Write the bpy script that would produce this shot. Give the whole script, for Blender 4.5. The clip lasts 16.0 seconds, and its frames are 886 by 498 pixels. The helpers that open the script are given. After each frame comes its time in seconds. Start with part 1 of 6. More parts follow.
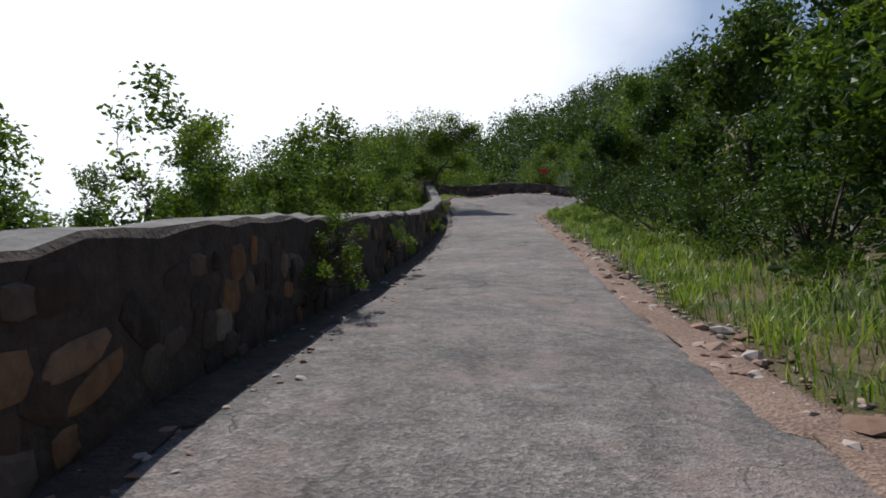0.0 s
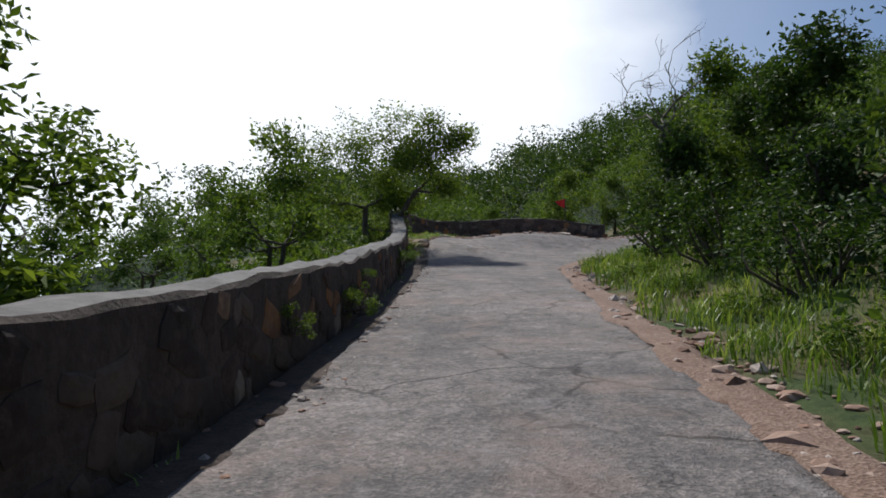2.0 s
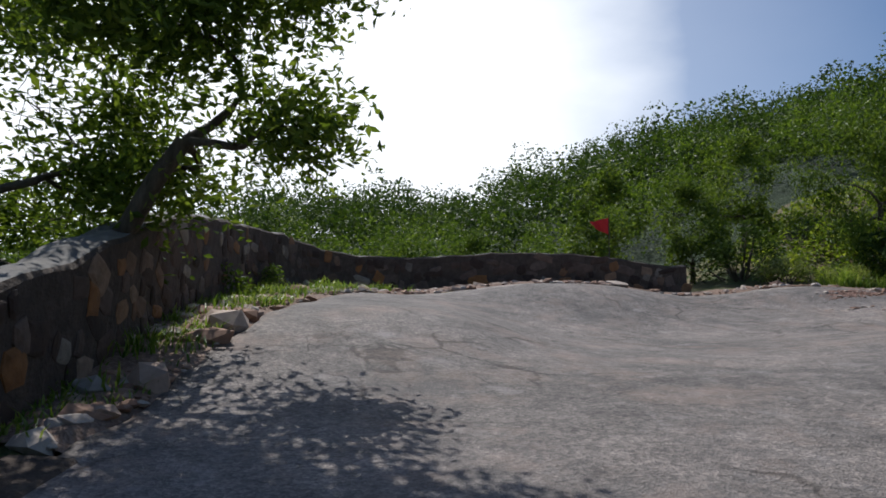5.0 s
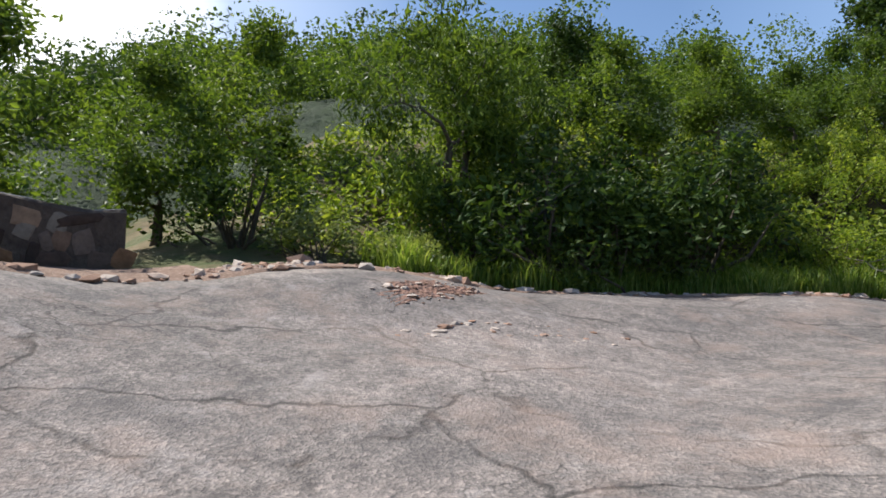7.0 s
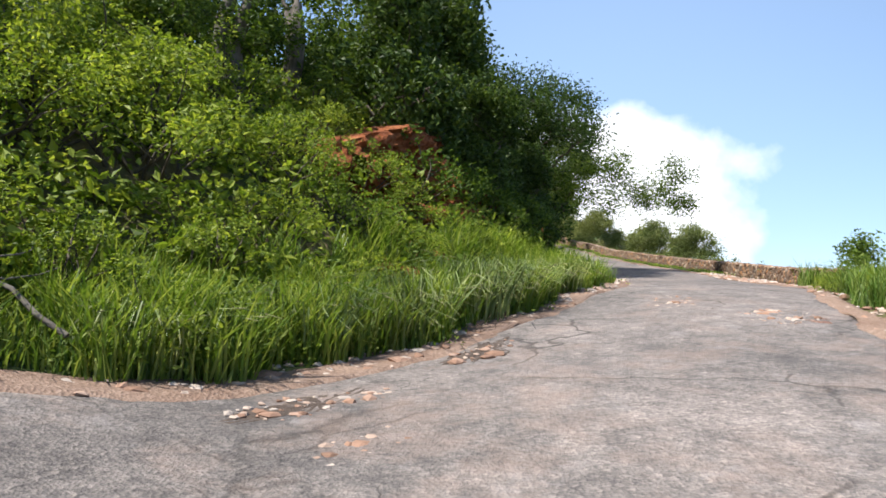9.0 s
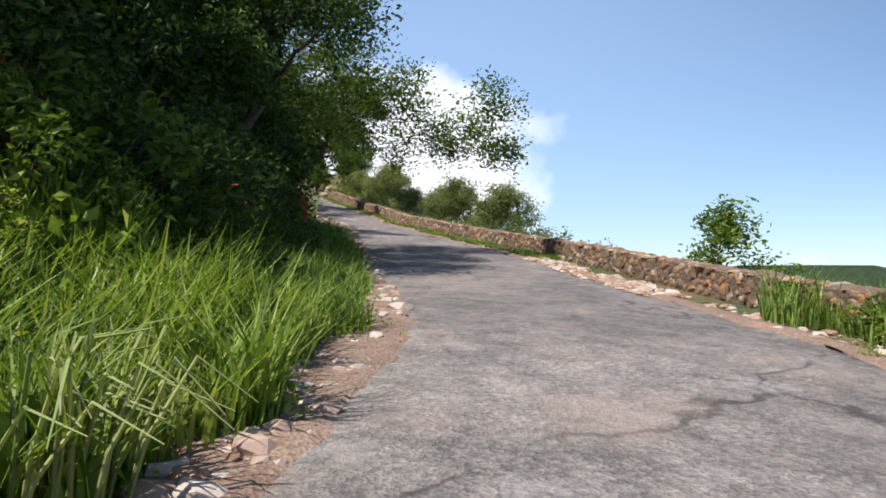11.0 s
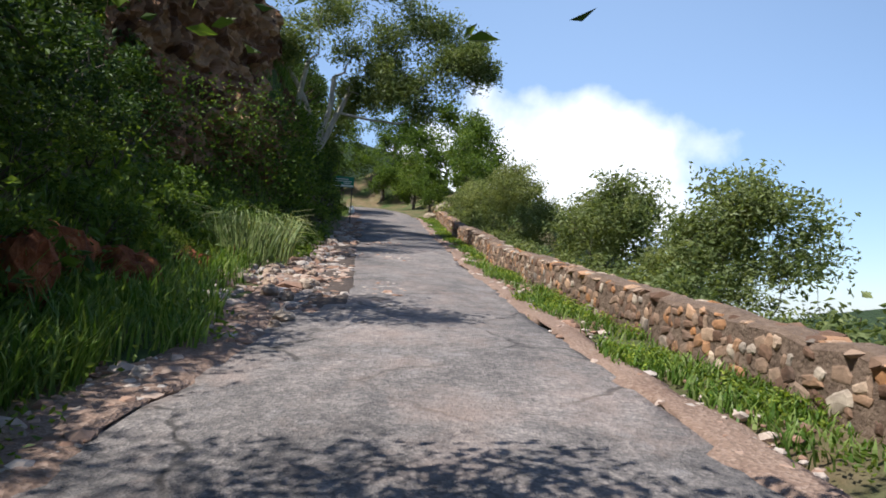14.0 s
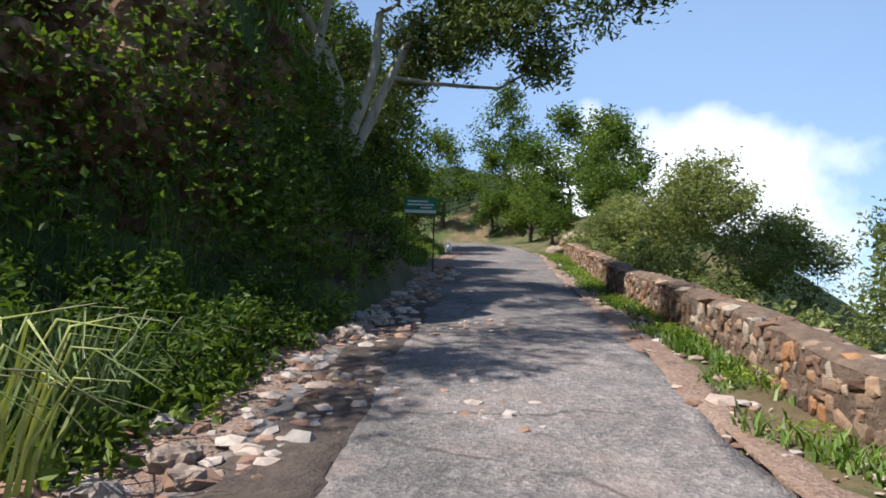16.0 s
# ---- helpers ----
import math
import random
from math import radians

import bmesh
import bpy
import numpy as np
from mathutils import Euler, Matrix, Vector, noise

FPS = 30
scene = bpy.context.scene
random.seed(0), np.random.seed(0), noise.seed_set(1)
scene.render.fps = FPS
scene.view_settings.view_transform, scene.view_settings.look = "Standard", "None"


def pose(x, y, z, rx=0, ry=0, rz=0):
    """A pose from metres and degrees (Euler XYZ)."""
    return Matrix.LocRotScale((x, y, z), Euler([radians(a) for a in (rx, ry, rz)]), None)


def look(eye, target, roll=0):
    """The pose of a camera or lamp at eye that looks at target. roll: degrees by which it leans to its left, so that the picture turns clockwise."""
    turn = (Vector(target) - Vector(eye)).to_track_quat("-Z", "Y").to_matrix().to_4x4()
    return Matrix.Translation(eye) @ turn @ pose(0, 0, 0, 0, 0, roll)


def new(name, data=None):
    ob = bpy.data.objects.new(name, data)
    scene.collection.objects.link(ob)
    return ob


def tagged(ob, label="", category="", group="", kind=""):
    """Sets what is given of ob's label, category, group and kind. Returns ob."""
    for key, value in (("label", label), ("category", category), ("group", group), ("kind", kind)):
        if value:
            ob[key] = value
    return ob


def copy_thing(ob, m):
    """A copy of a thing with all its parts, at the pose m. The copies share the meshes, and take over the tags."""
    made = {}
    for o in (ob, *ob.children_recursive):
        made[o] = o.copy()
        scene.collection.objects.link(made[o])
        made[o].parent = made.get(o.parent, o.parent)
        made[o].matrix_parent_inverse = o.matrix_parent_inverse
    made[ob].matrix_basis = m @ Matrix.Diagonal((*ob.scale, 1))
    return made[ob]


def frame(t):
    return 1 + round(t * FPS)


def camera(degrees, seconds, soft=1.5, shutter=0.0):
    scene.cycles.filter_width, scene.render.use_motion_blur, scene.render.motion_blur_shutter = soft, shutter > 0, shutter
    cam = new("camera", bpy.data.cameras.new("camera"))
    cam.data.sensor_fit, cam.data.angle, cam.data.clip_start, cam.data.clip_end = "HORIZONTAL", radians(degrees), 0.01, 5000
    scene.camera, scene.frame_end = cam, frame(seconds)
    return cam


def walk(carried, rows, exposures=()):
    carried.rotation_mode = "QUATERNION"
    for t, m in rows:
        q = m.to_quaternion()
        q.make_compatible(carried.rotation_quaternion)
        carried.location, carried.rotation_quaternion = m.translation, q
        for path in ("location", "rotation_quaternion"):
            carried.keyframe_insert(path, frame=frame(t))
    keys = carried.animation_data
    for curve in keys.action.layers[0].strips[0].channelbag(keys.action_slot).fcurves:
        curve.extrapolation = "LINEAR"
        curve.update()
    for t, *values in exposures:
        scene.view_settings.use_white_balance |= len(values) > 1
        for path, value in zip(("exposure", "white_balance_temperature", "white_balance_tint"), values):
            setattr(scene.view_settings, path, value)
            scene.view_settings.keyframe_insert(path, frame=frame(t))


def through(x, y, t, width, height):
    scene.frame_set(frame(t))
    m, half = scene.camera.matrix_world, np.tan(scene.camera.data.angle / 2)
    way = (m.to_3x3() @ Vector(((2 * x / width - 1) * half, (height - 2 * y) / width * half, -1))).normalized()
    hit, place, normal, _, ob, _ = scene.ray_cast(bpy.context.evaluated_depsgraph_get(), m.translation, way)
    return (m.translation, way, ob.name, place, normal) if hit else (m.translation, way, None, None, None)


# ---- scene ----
cam = camera(66.0, 16.0, 1.7)
PATH = [
    (0, (0.000, 0.000, 1.400), (-0.002, 1.996, 1.530), -0.16),
    (0.5, (0.230, 3.077, 1.781), (0.293, 5.066, 1.980), 6.13),
    (1, (0.506, 6.233, 2.271), (0.518, 8.221, 2.488), -1.88),
    (1.5, (0.842, 9.623, 2.723), (0.850, 11.611, 2.945), -0.45),
    (2, (1.108, 12.902, 3.222), (1.096, 14.887, 3.466), 0.60),
    (2.5, (1.304, 16.143, 3.677), (1.287, 18.128, 3.923), 1.92),
    (3, (1.448, 19.406, 4.185), (1.402, 21.388, 4.449), 2.64),
    (3.2, (1.522, 20.720, 4.405), (1.480, 22.703, 4.661), 2.79),
    (5.3, (2.956, 33.233, 6.532), (3.015, 35.199, 6.895), -0.06),
    (5.5, (3.238, 34.370, 6.750), (3.393, 36.334, 7.093), -0.28),
    (6, (4.168, 37.076, 7.270), (4.626, 39.000, 7.570), -0.25),
    (6.5, (5.638, 39.694, 7.701), (6.498, 41.482, 7.952), -0.51),
    (7, (7.546, 41.575, 7.992), (8.813, 43.109, 8.201), -0.00),
    (7.5, (9.737, 42.846, 8.359), (11.377, 43.978, 8.525), 2.06),
    (8, (12.343, 43.466, 8.511), (14.226, 44.116, 8.685), 4.83),
    (8.5, (14.941, 43.547, 8.786), (16.914, 43.819, 8.968), 3.71),
    (9, (17.626, 43.141, 9.069), (19.618, 43.077, 9.234), 3.76),
    (9.5, (20.357, 42.417, 9.463), (22.328, 42.107, 9.605), 3.49),
    (10, (23.349, 41.516, 9.816), (25.299, 41.091, 9.941), 4.89),
    (10.2, (24.521, 41.135, 9.961), (26.458, 40.648, 10.068), 5.22),
    (12.3, (36.303, 36.100, 11.499), (38.163, 35.369, 11.572), 0.46),
    (12.5, (37.565, 35.552, 11.596), (39.445, 34.873, 11.665), 0.95),
    (13, (40.752, 34.395, 11.851), (42.679, 33.869, 11.943), 1.65),
    (13.5, (43.937, 33.563, 12.143), (45.904, 33.220, 12.262), 2.78),
    (14, (47.078, 33.060, 12.492), (49.067, 32.895, 12.614), 3.58),
    (14.5, (50.235, 32.732, 12.842), (52.228, 32.689, 12.999), 2.85),
    (15, (53.408, 32.583, 13.208), (55.399, 32.620, 13.393), 2.78),
    (15.5, (56.391, 32.550, 13.555), (58.376, 32.697, 13.749), 1.80),
    (16, (59.388, 32.767, 13.983), (61.370, 32.945, 14.187), 1.58),
]
EXPOSURES = [(0.0, -0.1), (3.2, -0.1), (5.5, 0.0), (6.0, 0.05), (6.5, 0.35), (7.0, 0.8), (7.5, 1.15), (8.0, 1.3), (9.0, 0.95), (10.0, 0.65), (12.5, 0.65), (16.0, 0.75)]
walk(cam, [(t, look(eye, target, roll)) for t, eye, target, roll in PATH], [(t, stops, 6050 if t < 7 else 6350 if t < 11 else 6100, 10) for t, stops in EXPOSURES])

# ---- world, sun and exposure ----
SUN_AZ, SUN_EL = 24.0, 56.0          # degrees to the left of +y, and above the level
world = bpy.data.worlds.new("sky")
scene.world = world
world.use_nodes = True
wn = world.node_tree.nodes
sky = wn.new("ShaderNodeTexSky")
sky.sky_type = "NISHITA"
sky.sun_disc = False
sky.sun_elevation = radians(SUN_EL)
sky.sun_rotation = radians(-SUN_AZ)
sky.air_density, sky.dust_density, sky.ozone_density = 1.0, 0.3, 3.0
wl = world.node_tree.links
# a white veil round the sun and a few bright clouds low down
tc = wn.new("ShaderNodeTexCoord")
toward = Vector((-math.sin(radians(SUN_AZ)) * math.cos(radians(SUN_EL)), math.cos(radians(SUN_AZ)) * math.cos(radians(SUN_EL)), math.sin(radians(SUN_EL))))
dot = wn.new("ShaderNodeVectorMath")
dot.operation = "DOT_PRODUCT"
haze = (radians(14.0), radians(22.0))   # the white veil lies left of and below the sun
dot.inputs[1].default_value = (-math.sin(haze[0]) * math.cos(haze[1]), math.cos(haze[0]) * math.cos(haze[1]), math.sin(haze[1]))
cl = wn.new("ShaderNodeTexNoise")
cl.inputs["Scale"].default_value, cl.inputs["Detail"].default_value = 2.2, 8.0
mp = wn.new("ShaderNodeMapping")
mp.inputs["Scale"].default_value = (1.0, 1.0, 2.2)
mp.inputs["Location"].default_value = (0.35, 0.2, 0.4)
add = wn.new("ShaderNodeMath")
add.operation = "MULTIPLY_ADD"
add.inputs[1].default_value = 2.97
veil = wn.new("ShaderNodeValToRGB")
veil.color_ramp.elements[0].position, veil.color_ramp.elements[1].position = 0.0, 0.80
thin = veil.color_ramp.elements.new(0.57)
thin.color = (0.2, 0.2, 0.2, 1)
cm = wn.new("ShaderNodeMix")
cm.data_type = "RGBA"
cm.inputs["B"].default_value = (13.0, 13.0, 13.0, 1)
wl.new(tc.outputs["Generated"], dot.inputs[0])
wl.new(tc.outputs["Generated"], mp.inputs["Vector"])
wl.new(mp.outputs["Vector"], cl.inputs["Vector"])
wl.new(dot.outputs["Value"], add.inputs[0])
soft = wn.new("ShaderNodeMath")
soft.operation = "MULTIPLY_ADD"
soft.inputs[1].default_value, soft.inputs[2].default_value = 0.4, -2.19
wl.new(cl.outputs["Fac"], soft.inputs[0])
wl.new(soft.outputs[0], add.inputs[2])
wl.new(add.outputs[0], veil.inputs["Fac"])
wl.new(veil.outputs["Color"], cm.inputs["Factor"])
low = wn.new("ShaderNodeSeparateXYZ")
wl.new(tc.outputs["Generated"], low.inputs[0])
pile = wn.new("ShaderNodeMath")
pile.operation = "MULTIPLY_ADD"
pile.inputs[1].default_value = -0.55
wl.new(low.outputs["Z"], pile.inputs[0])
puff = wn.new("ShaderNodeTexNoise")
puff.inputs["Scale"].default_value, puff.inputs["Detail"].default_value = 3.4, 9.0
wl.new(tc.outputs["Generated"], puff.inputs["Vector"])
bank = wn.new("ShaderNodeVectorMath")   # a cloud bank down the valley
bank.operation = "DOT_PRODUCT"
bank.inputs[1].default_value = (math.sin(radians(103)) * math.cos(radians(10)), math.cos(radians(103)) * math.cos(radians(10)), math.sin(radians(10)))
wl.new(tc.outputs["Generated"], bank.inputs[0])
near = wn.new("ShaderNodeMapRange")
near.inputs["From Min"].default_value, near.inputs["From Max"].default_value = 0.955, 0.993
near.inputs["To Min"].default_value, near.inputs["To Max"].default_value = -0.12, 0.2
wl.new(bank.outputs["Value"], near.inputs["Value"])
more = wn.new("ShaderNodeMath")
more.operation = "ADD"
wl.new(puff.outputs["Fac"], more.inputs[0])
wl.new(near.outputs["Result"], more.inputs[1])
wl.new(more.outputs[0], pile.inputs[2])
heap = wn.new("ShaderNodeValToRGB")
heap.color_ramp.elements[0].position, heap.color_ramp.elements[1].position = 0.51, 0.62
wl.new(pile.outputs[0], heap.inputs["Fac"])
cum = wn.new("ShaderNodeMix")
cum.data_type = "RGBA"
cum.inputs["B"].default_value = (9.0, 9.1, 9.3, 1)
wl.new(heap.outputs["Color"], cum.inputs["Factor"])
pale = wn.new("ShaderNodeMapRange")   # thin high haze over the valley
pale.inputs["From Min"].default_value, pale.inputs["From Max"].default_value = 0.72, 1.0
pale.inputs["To Min"].default_value, pale.inputs["To Max"].default_value = 0.0, 0.42
wl.new(bank.outputs["Value"], pale.inputs["Value"])
hz = wn.new("ShaderNodeMix")
hz.data_type = "RGBA"
hz.inputs["B"].default_value = (4.7, 6.5, 9.4, 1)
wl.new(pale.outputs["Result"], hz.inputs["Factor"])
wl.new(sky.outputs["Color"], hz.inputs["A"])
wl.new(hz.outputs["Result"], cum.inputs["A"])
wl.new(cum.outputs["Result"], cm.inputs["A"])
wl.new(cm.outputs["Result"], wn["Background"].inputs["Color"])
wn["Background"].inputs["Strength"].default_value = 0.09
sun = new("sun", bpy.data.lights.new("sun", "SUN"))
sun.data.energy, sun.data.angle, sun.data.color = 4.6, radians(0.6), (1.0, 0.95, 0.86)
sun.matrix_world = look((0, 0, 60), Vector((0, 0, 60)) - toward)


# ---- materials ----
class Mat:
    """A node material under construction."""

    def __init__(self, name, rough=0.8):
        self.m = bpy.data.materials.new(name)
        self.m.use_nodes = True
        self.n, self.l = self.m.node_tree.nodes, self.m.node_tree.links
        self.p = self.n["Principled BSDF"]
        self.p.inputs["Roughness"].default_value = rough
        self.p.inputs["Specular IOR Level"].default_value = 0.3
        self.geo = self.n.new("ShaderNodeNewGeometry")
        self.co = self.n.new("ShaderNodeTexCoord")

    def put(self, a, b):
        self.l.new(a, b)

    def noise(self, scale, detail=6.0, rough=0.6, obj=False, stretch=None):
        t = self.n.new("ShaderNodeTexNoise")
        t.inputs["Scale"].default_value, t.inputs["Detail"].default_value, t.inputs["Roughness"].default_value = scale, detail, rough
        src = self.co.outputs["Object"] if obj else self.geo.outputs["Position"]
        if stretch:
            mp = self.n.new("ShaderNodeMapping")
            mp.inputs["Scale"].default_value = stretch
            self.put(src, mp.inputs["Vector"])
            src = mp.outputs["Vector"]
        self.put(src, t.inputs["Vector"])
        return t.outputs["Fac"]

    def cells(self, scale, feature="F1", rand=1.0):
        t = self.n.new("ShaderNodeTexVoronoi")
        t.feature = feature
        t.inputs["Scale"].default_value = scale
        t.inputs["Randomness"].default_value = rand
        self.put(self.geo.outputs["Position"], t.inputs["Vector"])
        return t

    def ramp(self, fac, *stops):
        r = self.n.new("ShaderNodeValToRGB")
        e = r.color_ramp.elements
        while len(e) < len(stops):
            e.new(0.5)
        for el, (pos, col) in zip(e, stops):
            el.position = pos
            el.color = (*col, 1) if len(col) == 3 else col
        self.put(fac, r.inputs["Fac"])
        return r.outputs["Color"]

    def mix(self, fac, a, b, blend="MIX"):
        x = self.n.new("ShaderNodeMix")
        x.data_type, x.blend_type = "RGBA", blend
        for val, key in ((fac, "Factor"), (a, "A"), (b, "B")):
            if isinstance(val, (int, float)):
                x.inputs[key].default_value = val
            elif isinstance(val, tuple):
                x.inputs[key].default_value = (*val, 1)
            else:
                self.put(val, x.inputs[key])
        return x.outputs["Result"]

    def val(self, op, a, b=0.0):
        x = self.n.new("ShaderNodeMath")
        x.operation = op
        for k, v in enumerate((a, b)):
            if isinstance(v, (int, float)):
                x.inputs[k].default_value = v
            else:
                self.put(v, x.inputs[k])
        return x.outputs[0]

    def colour(self, c):
        if isinstance(c, tuple):
            self.p.inputs["Base Color"].default_value = (*c, 1)
        else:
            self.put(c, self.p.inputs["Base Color"])
        return self

    def bump(self, height, strength=0.5, dist=0.02):
        b = self.n.new("ShaderNodeBump")
        b.inputs["Strength"].default_value, b.inputs["Distance"].default_value = strength, dist
        self.put(height, b.inputs["Height"])
        self.put(b.outputs["Normal"], self.p.inputs["Normal"])
        return self

    def random(self):
        o = self.n.new("ShaderNodeObjectInfo")
        return o.outputs["Random"]


def leaf_material(name, dark, mid, light, through=0.35, gloss=0.45):
    k = Mat(name, gloss)
    k.p.inputs["Specular IOR Level"].default_value = 0.2
    per_leaf = k.ramp(k.geo.outputs["Random Per Island"], (0.0, dark), (0.45, mid), (1.0, light))
    patch = k.ramp(k.noise(0.7, 3.0), (0.3, (0.55, 0.6, 0.5)), (0.7, (1.25, 1.2, 1.1)))
    tree = k.ramp(k.random(), (0.0, (0.8, 0.85, 0.8)), (1.0, (1.2, 1.12, 1.0)))
    col = k.mix(1.0, k.mix(1.0, per_leaf, patch, "MULTIPLY"), tree, "MULTIPLY")
    k.colour(col)
    t = k.n.new("ShaderNodeBsdfTranslucent")
    k.put(k.mix(1.0, col, (1.25, 1.25, 0.55), "MULTIPLY"), t.inputs["Color"])
    s = k.n.new("ShaderNodeMixShader")
    s.inputs[0].default_value = through
    k.put(k.p.outputs[0], s.inputs[1])
    k.put(t.outputs[0], s.inputs[2])
    k.put(s.outputs[0], k.n["Material Output"].inputs["Surface"])
    return k.m


LEAF = leaf_material("leaf_green", (0.045, 0.08, 0.017), (0.095, 0.155, 0.029), (0.175, 0.245, 0.052), 0.42, 0.5)
LEAF_YELLOW = leaf_material("leaf_yellow_green", (0.085, 0.14, 0.02), (0.19, 0.27, 0.045), (0.36, 0.42, 0.10), 0.46, 0.5)
# dark green leaves, which also carry the shade under trees in their colour
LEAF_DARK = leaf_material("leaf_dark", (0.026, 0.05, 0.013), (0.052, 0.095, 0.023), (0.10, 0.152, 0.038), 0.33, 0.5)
LEAF_GREY = leaf_material("leaf_grey_green", (0.10, 0.13, 0.055), (0.19, 0.23, 0.10), (0.31, 0.34, 0.18), 0.45, 0.45)
GRASS = leaf_material("grass_blade", (0.065, 0.125, 0.02), (0.145, 0.235, 0.05), (0.32, 0.38, 0.14), 0.4, 0.4)
REED = leaf_material("reed_blade", (0.15, 0.21, 0.08), (0.28, 0.35, 0.16), (0.46, 0.5, 0.28), 0.4, 0.4)

k = Mat("bark", 0.9)
g = k.noise(9.0, 8.0, 0.7, stretch=(1, 1, 0.2))
BARK = k.colour(k.ramp(g, (0.3, (0.035, 0.028, 0.02)), (0.7, (0.13, 0.105, 0.08)))).bump(g, 0.8, 0.02).m
k = Mat("pale_bark", 0.8)
g = k.noise(5.0, 8.0, 0.7, stretch=(1, 1, 0.25))
PALE_BARK = k.colour(k.ramp(g, (0.3, (0.16, 0.13, 0.10)), (0.5, (0.36, 0.33, 0.28)), (0.75, (0.5, 0.47, 0.42)))).bump(g, 0.5, 0.01).m

k = Mat("dead_bark", 0.9)
g = k.noise(6.0, 8.0, 0.7, stretch=(1, 1, 0.25))
DEAD_BARK = k.colour(k.ramp(g, (0.3, (0.07, 0.058, 0.048)), (0.7, (0.2, 0.175, 0.15)))).bump(g, 0.5, 0.01).m

k = Mat("asphalt", 0.88)
fine = k.noise(70.0, 4.0, 0.7)
mid = k.noise(3.0, 8.0, 0.7)
wide = k.noise(0.35, 5.0, 0.6)
stone = k.cells(55.0)
base = k.ramp(wide, (0.3, (0.13, 0.12, 0.118)), (0.5, (0.182, 0.166, 0.16)), (0.72, (0.255, 0.228, 0.218)))
base = k.mix(0.85, base, k.ramp(mid, (0.32, (0.5, 0.49, 0.49)), (0.62, (1.15, 1.12, 1.09))), "MULTIPLY")
base = k.mix(0.6, base, k.ramp(stone.outputs["Color"], (0.2, (0.6, 0.6, 0.6)), (0.8, (1.35, 1.3, 1.25))), "MULTIPLY")
grit = k.cells(26.0)
base = k.mix(0.42, base, k.ramp(grit.outputs["Color"], (0.15, (0.45, 0.45, 0.46)), (0.5, (0.95, 0.94, 0.93)), (0.9, (1.75, 1.7, 1.65))), "MULTIPLY")
warp = k.n.new("ShaderNodeMix")
warp.data_type = "VECTOR"
warp.inputs["Factor"].default_value = 0.38
wob = k.n.new("ShaderNodeTexNoise")
wob.inputs["Scale"].default_value = 1.6
wob.inputs["Detail"].default_value = 6.0
k.put(k.geo.outputs["Position"], wob.inputs["Vector"])
k.put(k.geo.outputs["Position"], warp.inputs["A"])
k.put(wob.outputs["Color"], warp.inputs["B"])
crk = k.n.new("ShaderNodeTexVoronoi")
crk.feature = "DISTANCE_TO_EDGE"
crk.inputs["Scale"].default_value = 0.62
k.put(warp.outputs["Result"], crk.inputs["Vector"])
where = k.ramp(k.noise(0.45, 5.0, 0.7), (0.46, (0, 0, 0)), (0.56, (0.85, 0.85, 0.85)))
line = k.ramp(crk.outputs["Distance"], (0.0, (1, 1, 1)), (0.006, (0.8, 0.8, 0.8)), (0.013, (0, 0, 0)))
crack = k.mix(1.0, line, where, "MULTIPLY")
net = k.n.new("ShaderNodeTexVoronoi")     # finer crazing inside worn patches
net.feature = "DISTANCE_TO_EDGE"
net.inputs["Scale"].default_value = 2.6
k.put(warp.outputs["Result"], net.inputs["Vector"])
crazed = k.mix(1.0, k.ramp(net.outputs["Distance"], (0.0, (1, 1, 1)), (0.02, (0, 0, 0))), k.ramp(k.noise(0.33, 5.0, 0.7), (0.55, (0, 0, 0)), (0.62, (0.8, 0.8, 0.8))), "MULTIPLY")
crack = k.mix(1.0, crack, crazed, "LIGHTEN")
stain = k.ramp(k.noise(0.55, 7.0, 0.75), (0.5, (0, 0, 0)), (0.66, (0.55, 0.55, 0.55)))
base = k.mix(stain, base, (0.085, 0.08, 0.08))
worn = k.ramp(k.noise(1.7, 8.0, 0.75), (0.56, (0, 0, 0)), (0.68, (0.5, 0.5, 0.5)))
base = k.mix(worn, base, (0.34, 0.31, 0.3))
base = k.mix(crack, base, (0.03, 0.027, 0.025))
dirt = k.ramp(k.noise(0.9, 7.0, 0.7), (0.5, (0, 0, 0)), (0.7, (0.6, 0.6, 0.6)))
base = k.mix(dirt, base, (0.29, 0.215, 0.18))
hgt = k.val("SUBTRACT", k.val("ADD", k.val("ADD", fine, stone.outputs["Distance"]), grit.outputs["Distance"]), crack)
ASPHALT = k.colour(base).bump(hgt, 0.6, 0.015).m

k = Mat("soil", 0.95)
g = k.noise(1.3, 9.0, 0.7)
soil = k.ramp(g, (0.3, (0.10, 0.06, 0.035)), (0.5, (0.2, 0.125, 0.075)), (0.7, (0.27, 0.19, 0.13)))
green = k.ramp(k.noise(6.0, 5.0), (0.3, (0.03, 0.05, 0.012)), (0.7, (0.075, 0.105, 0.03)))
cover = k.ramp(k.noise(0.5, 6.0, 0.65), (0.4, (1, 1, 1)), (0.62, (0.3, 0.3, 0.3)))
SOIL = k.colour(k.mix(cover, soil, green)).bump(k.noise(14.0, 8.0, 0.7), 0.9, 0.05).m

k = Mat("wooded_slope", 0.95)
g = k.noise(0.35, 8.0, 0.75)
k.colour(k.ramp(g, (0.3, (0.012, 0.024, 0.010)), (0.55, (0.035, 0.06, 0.022)), (0.75, (0.06, 0.085, 0.03)))).bump(g, 1.0, 2.0)
WOODED = k.m
k = Mat("red_earth", 0.95)
g = k.noise(2.2, 9.0, 0.72)
RED_EARTH = k.colour(k.ramp(g, (0.3, (0.065, 0.02, 0.009)), (0.5, (0.24, 0.07, 0.024)), (0.72, (0.40, 0.165, 0.07)))).bump(g, 1.0, 0.15).m

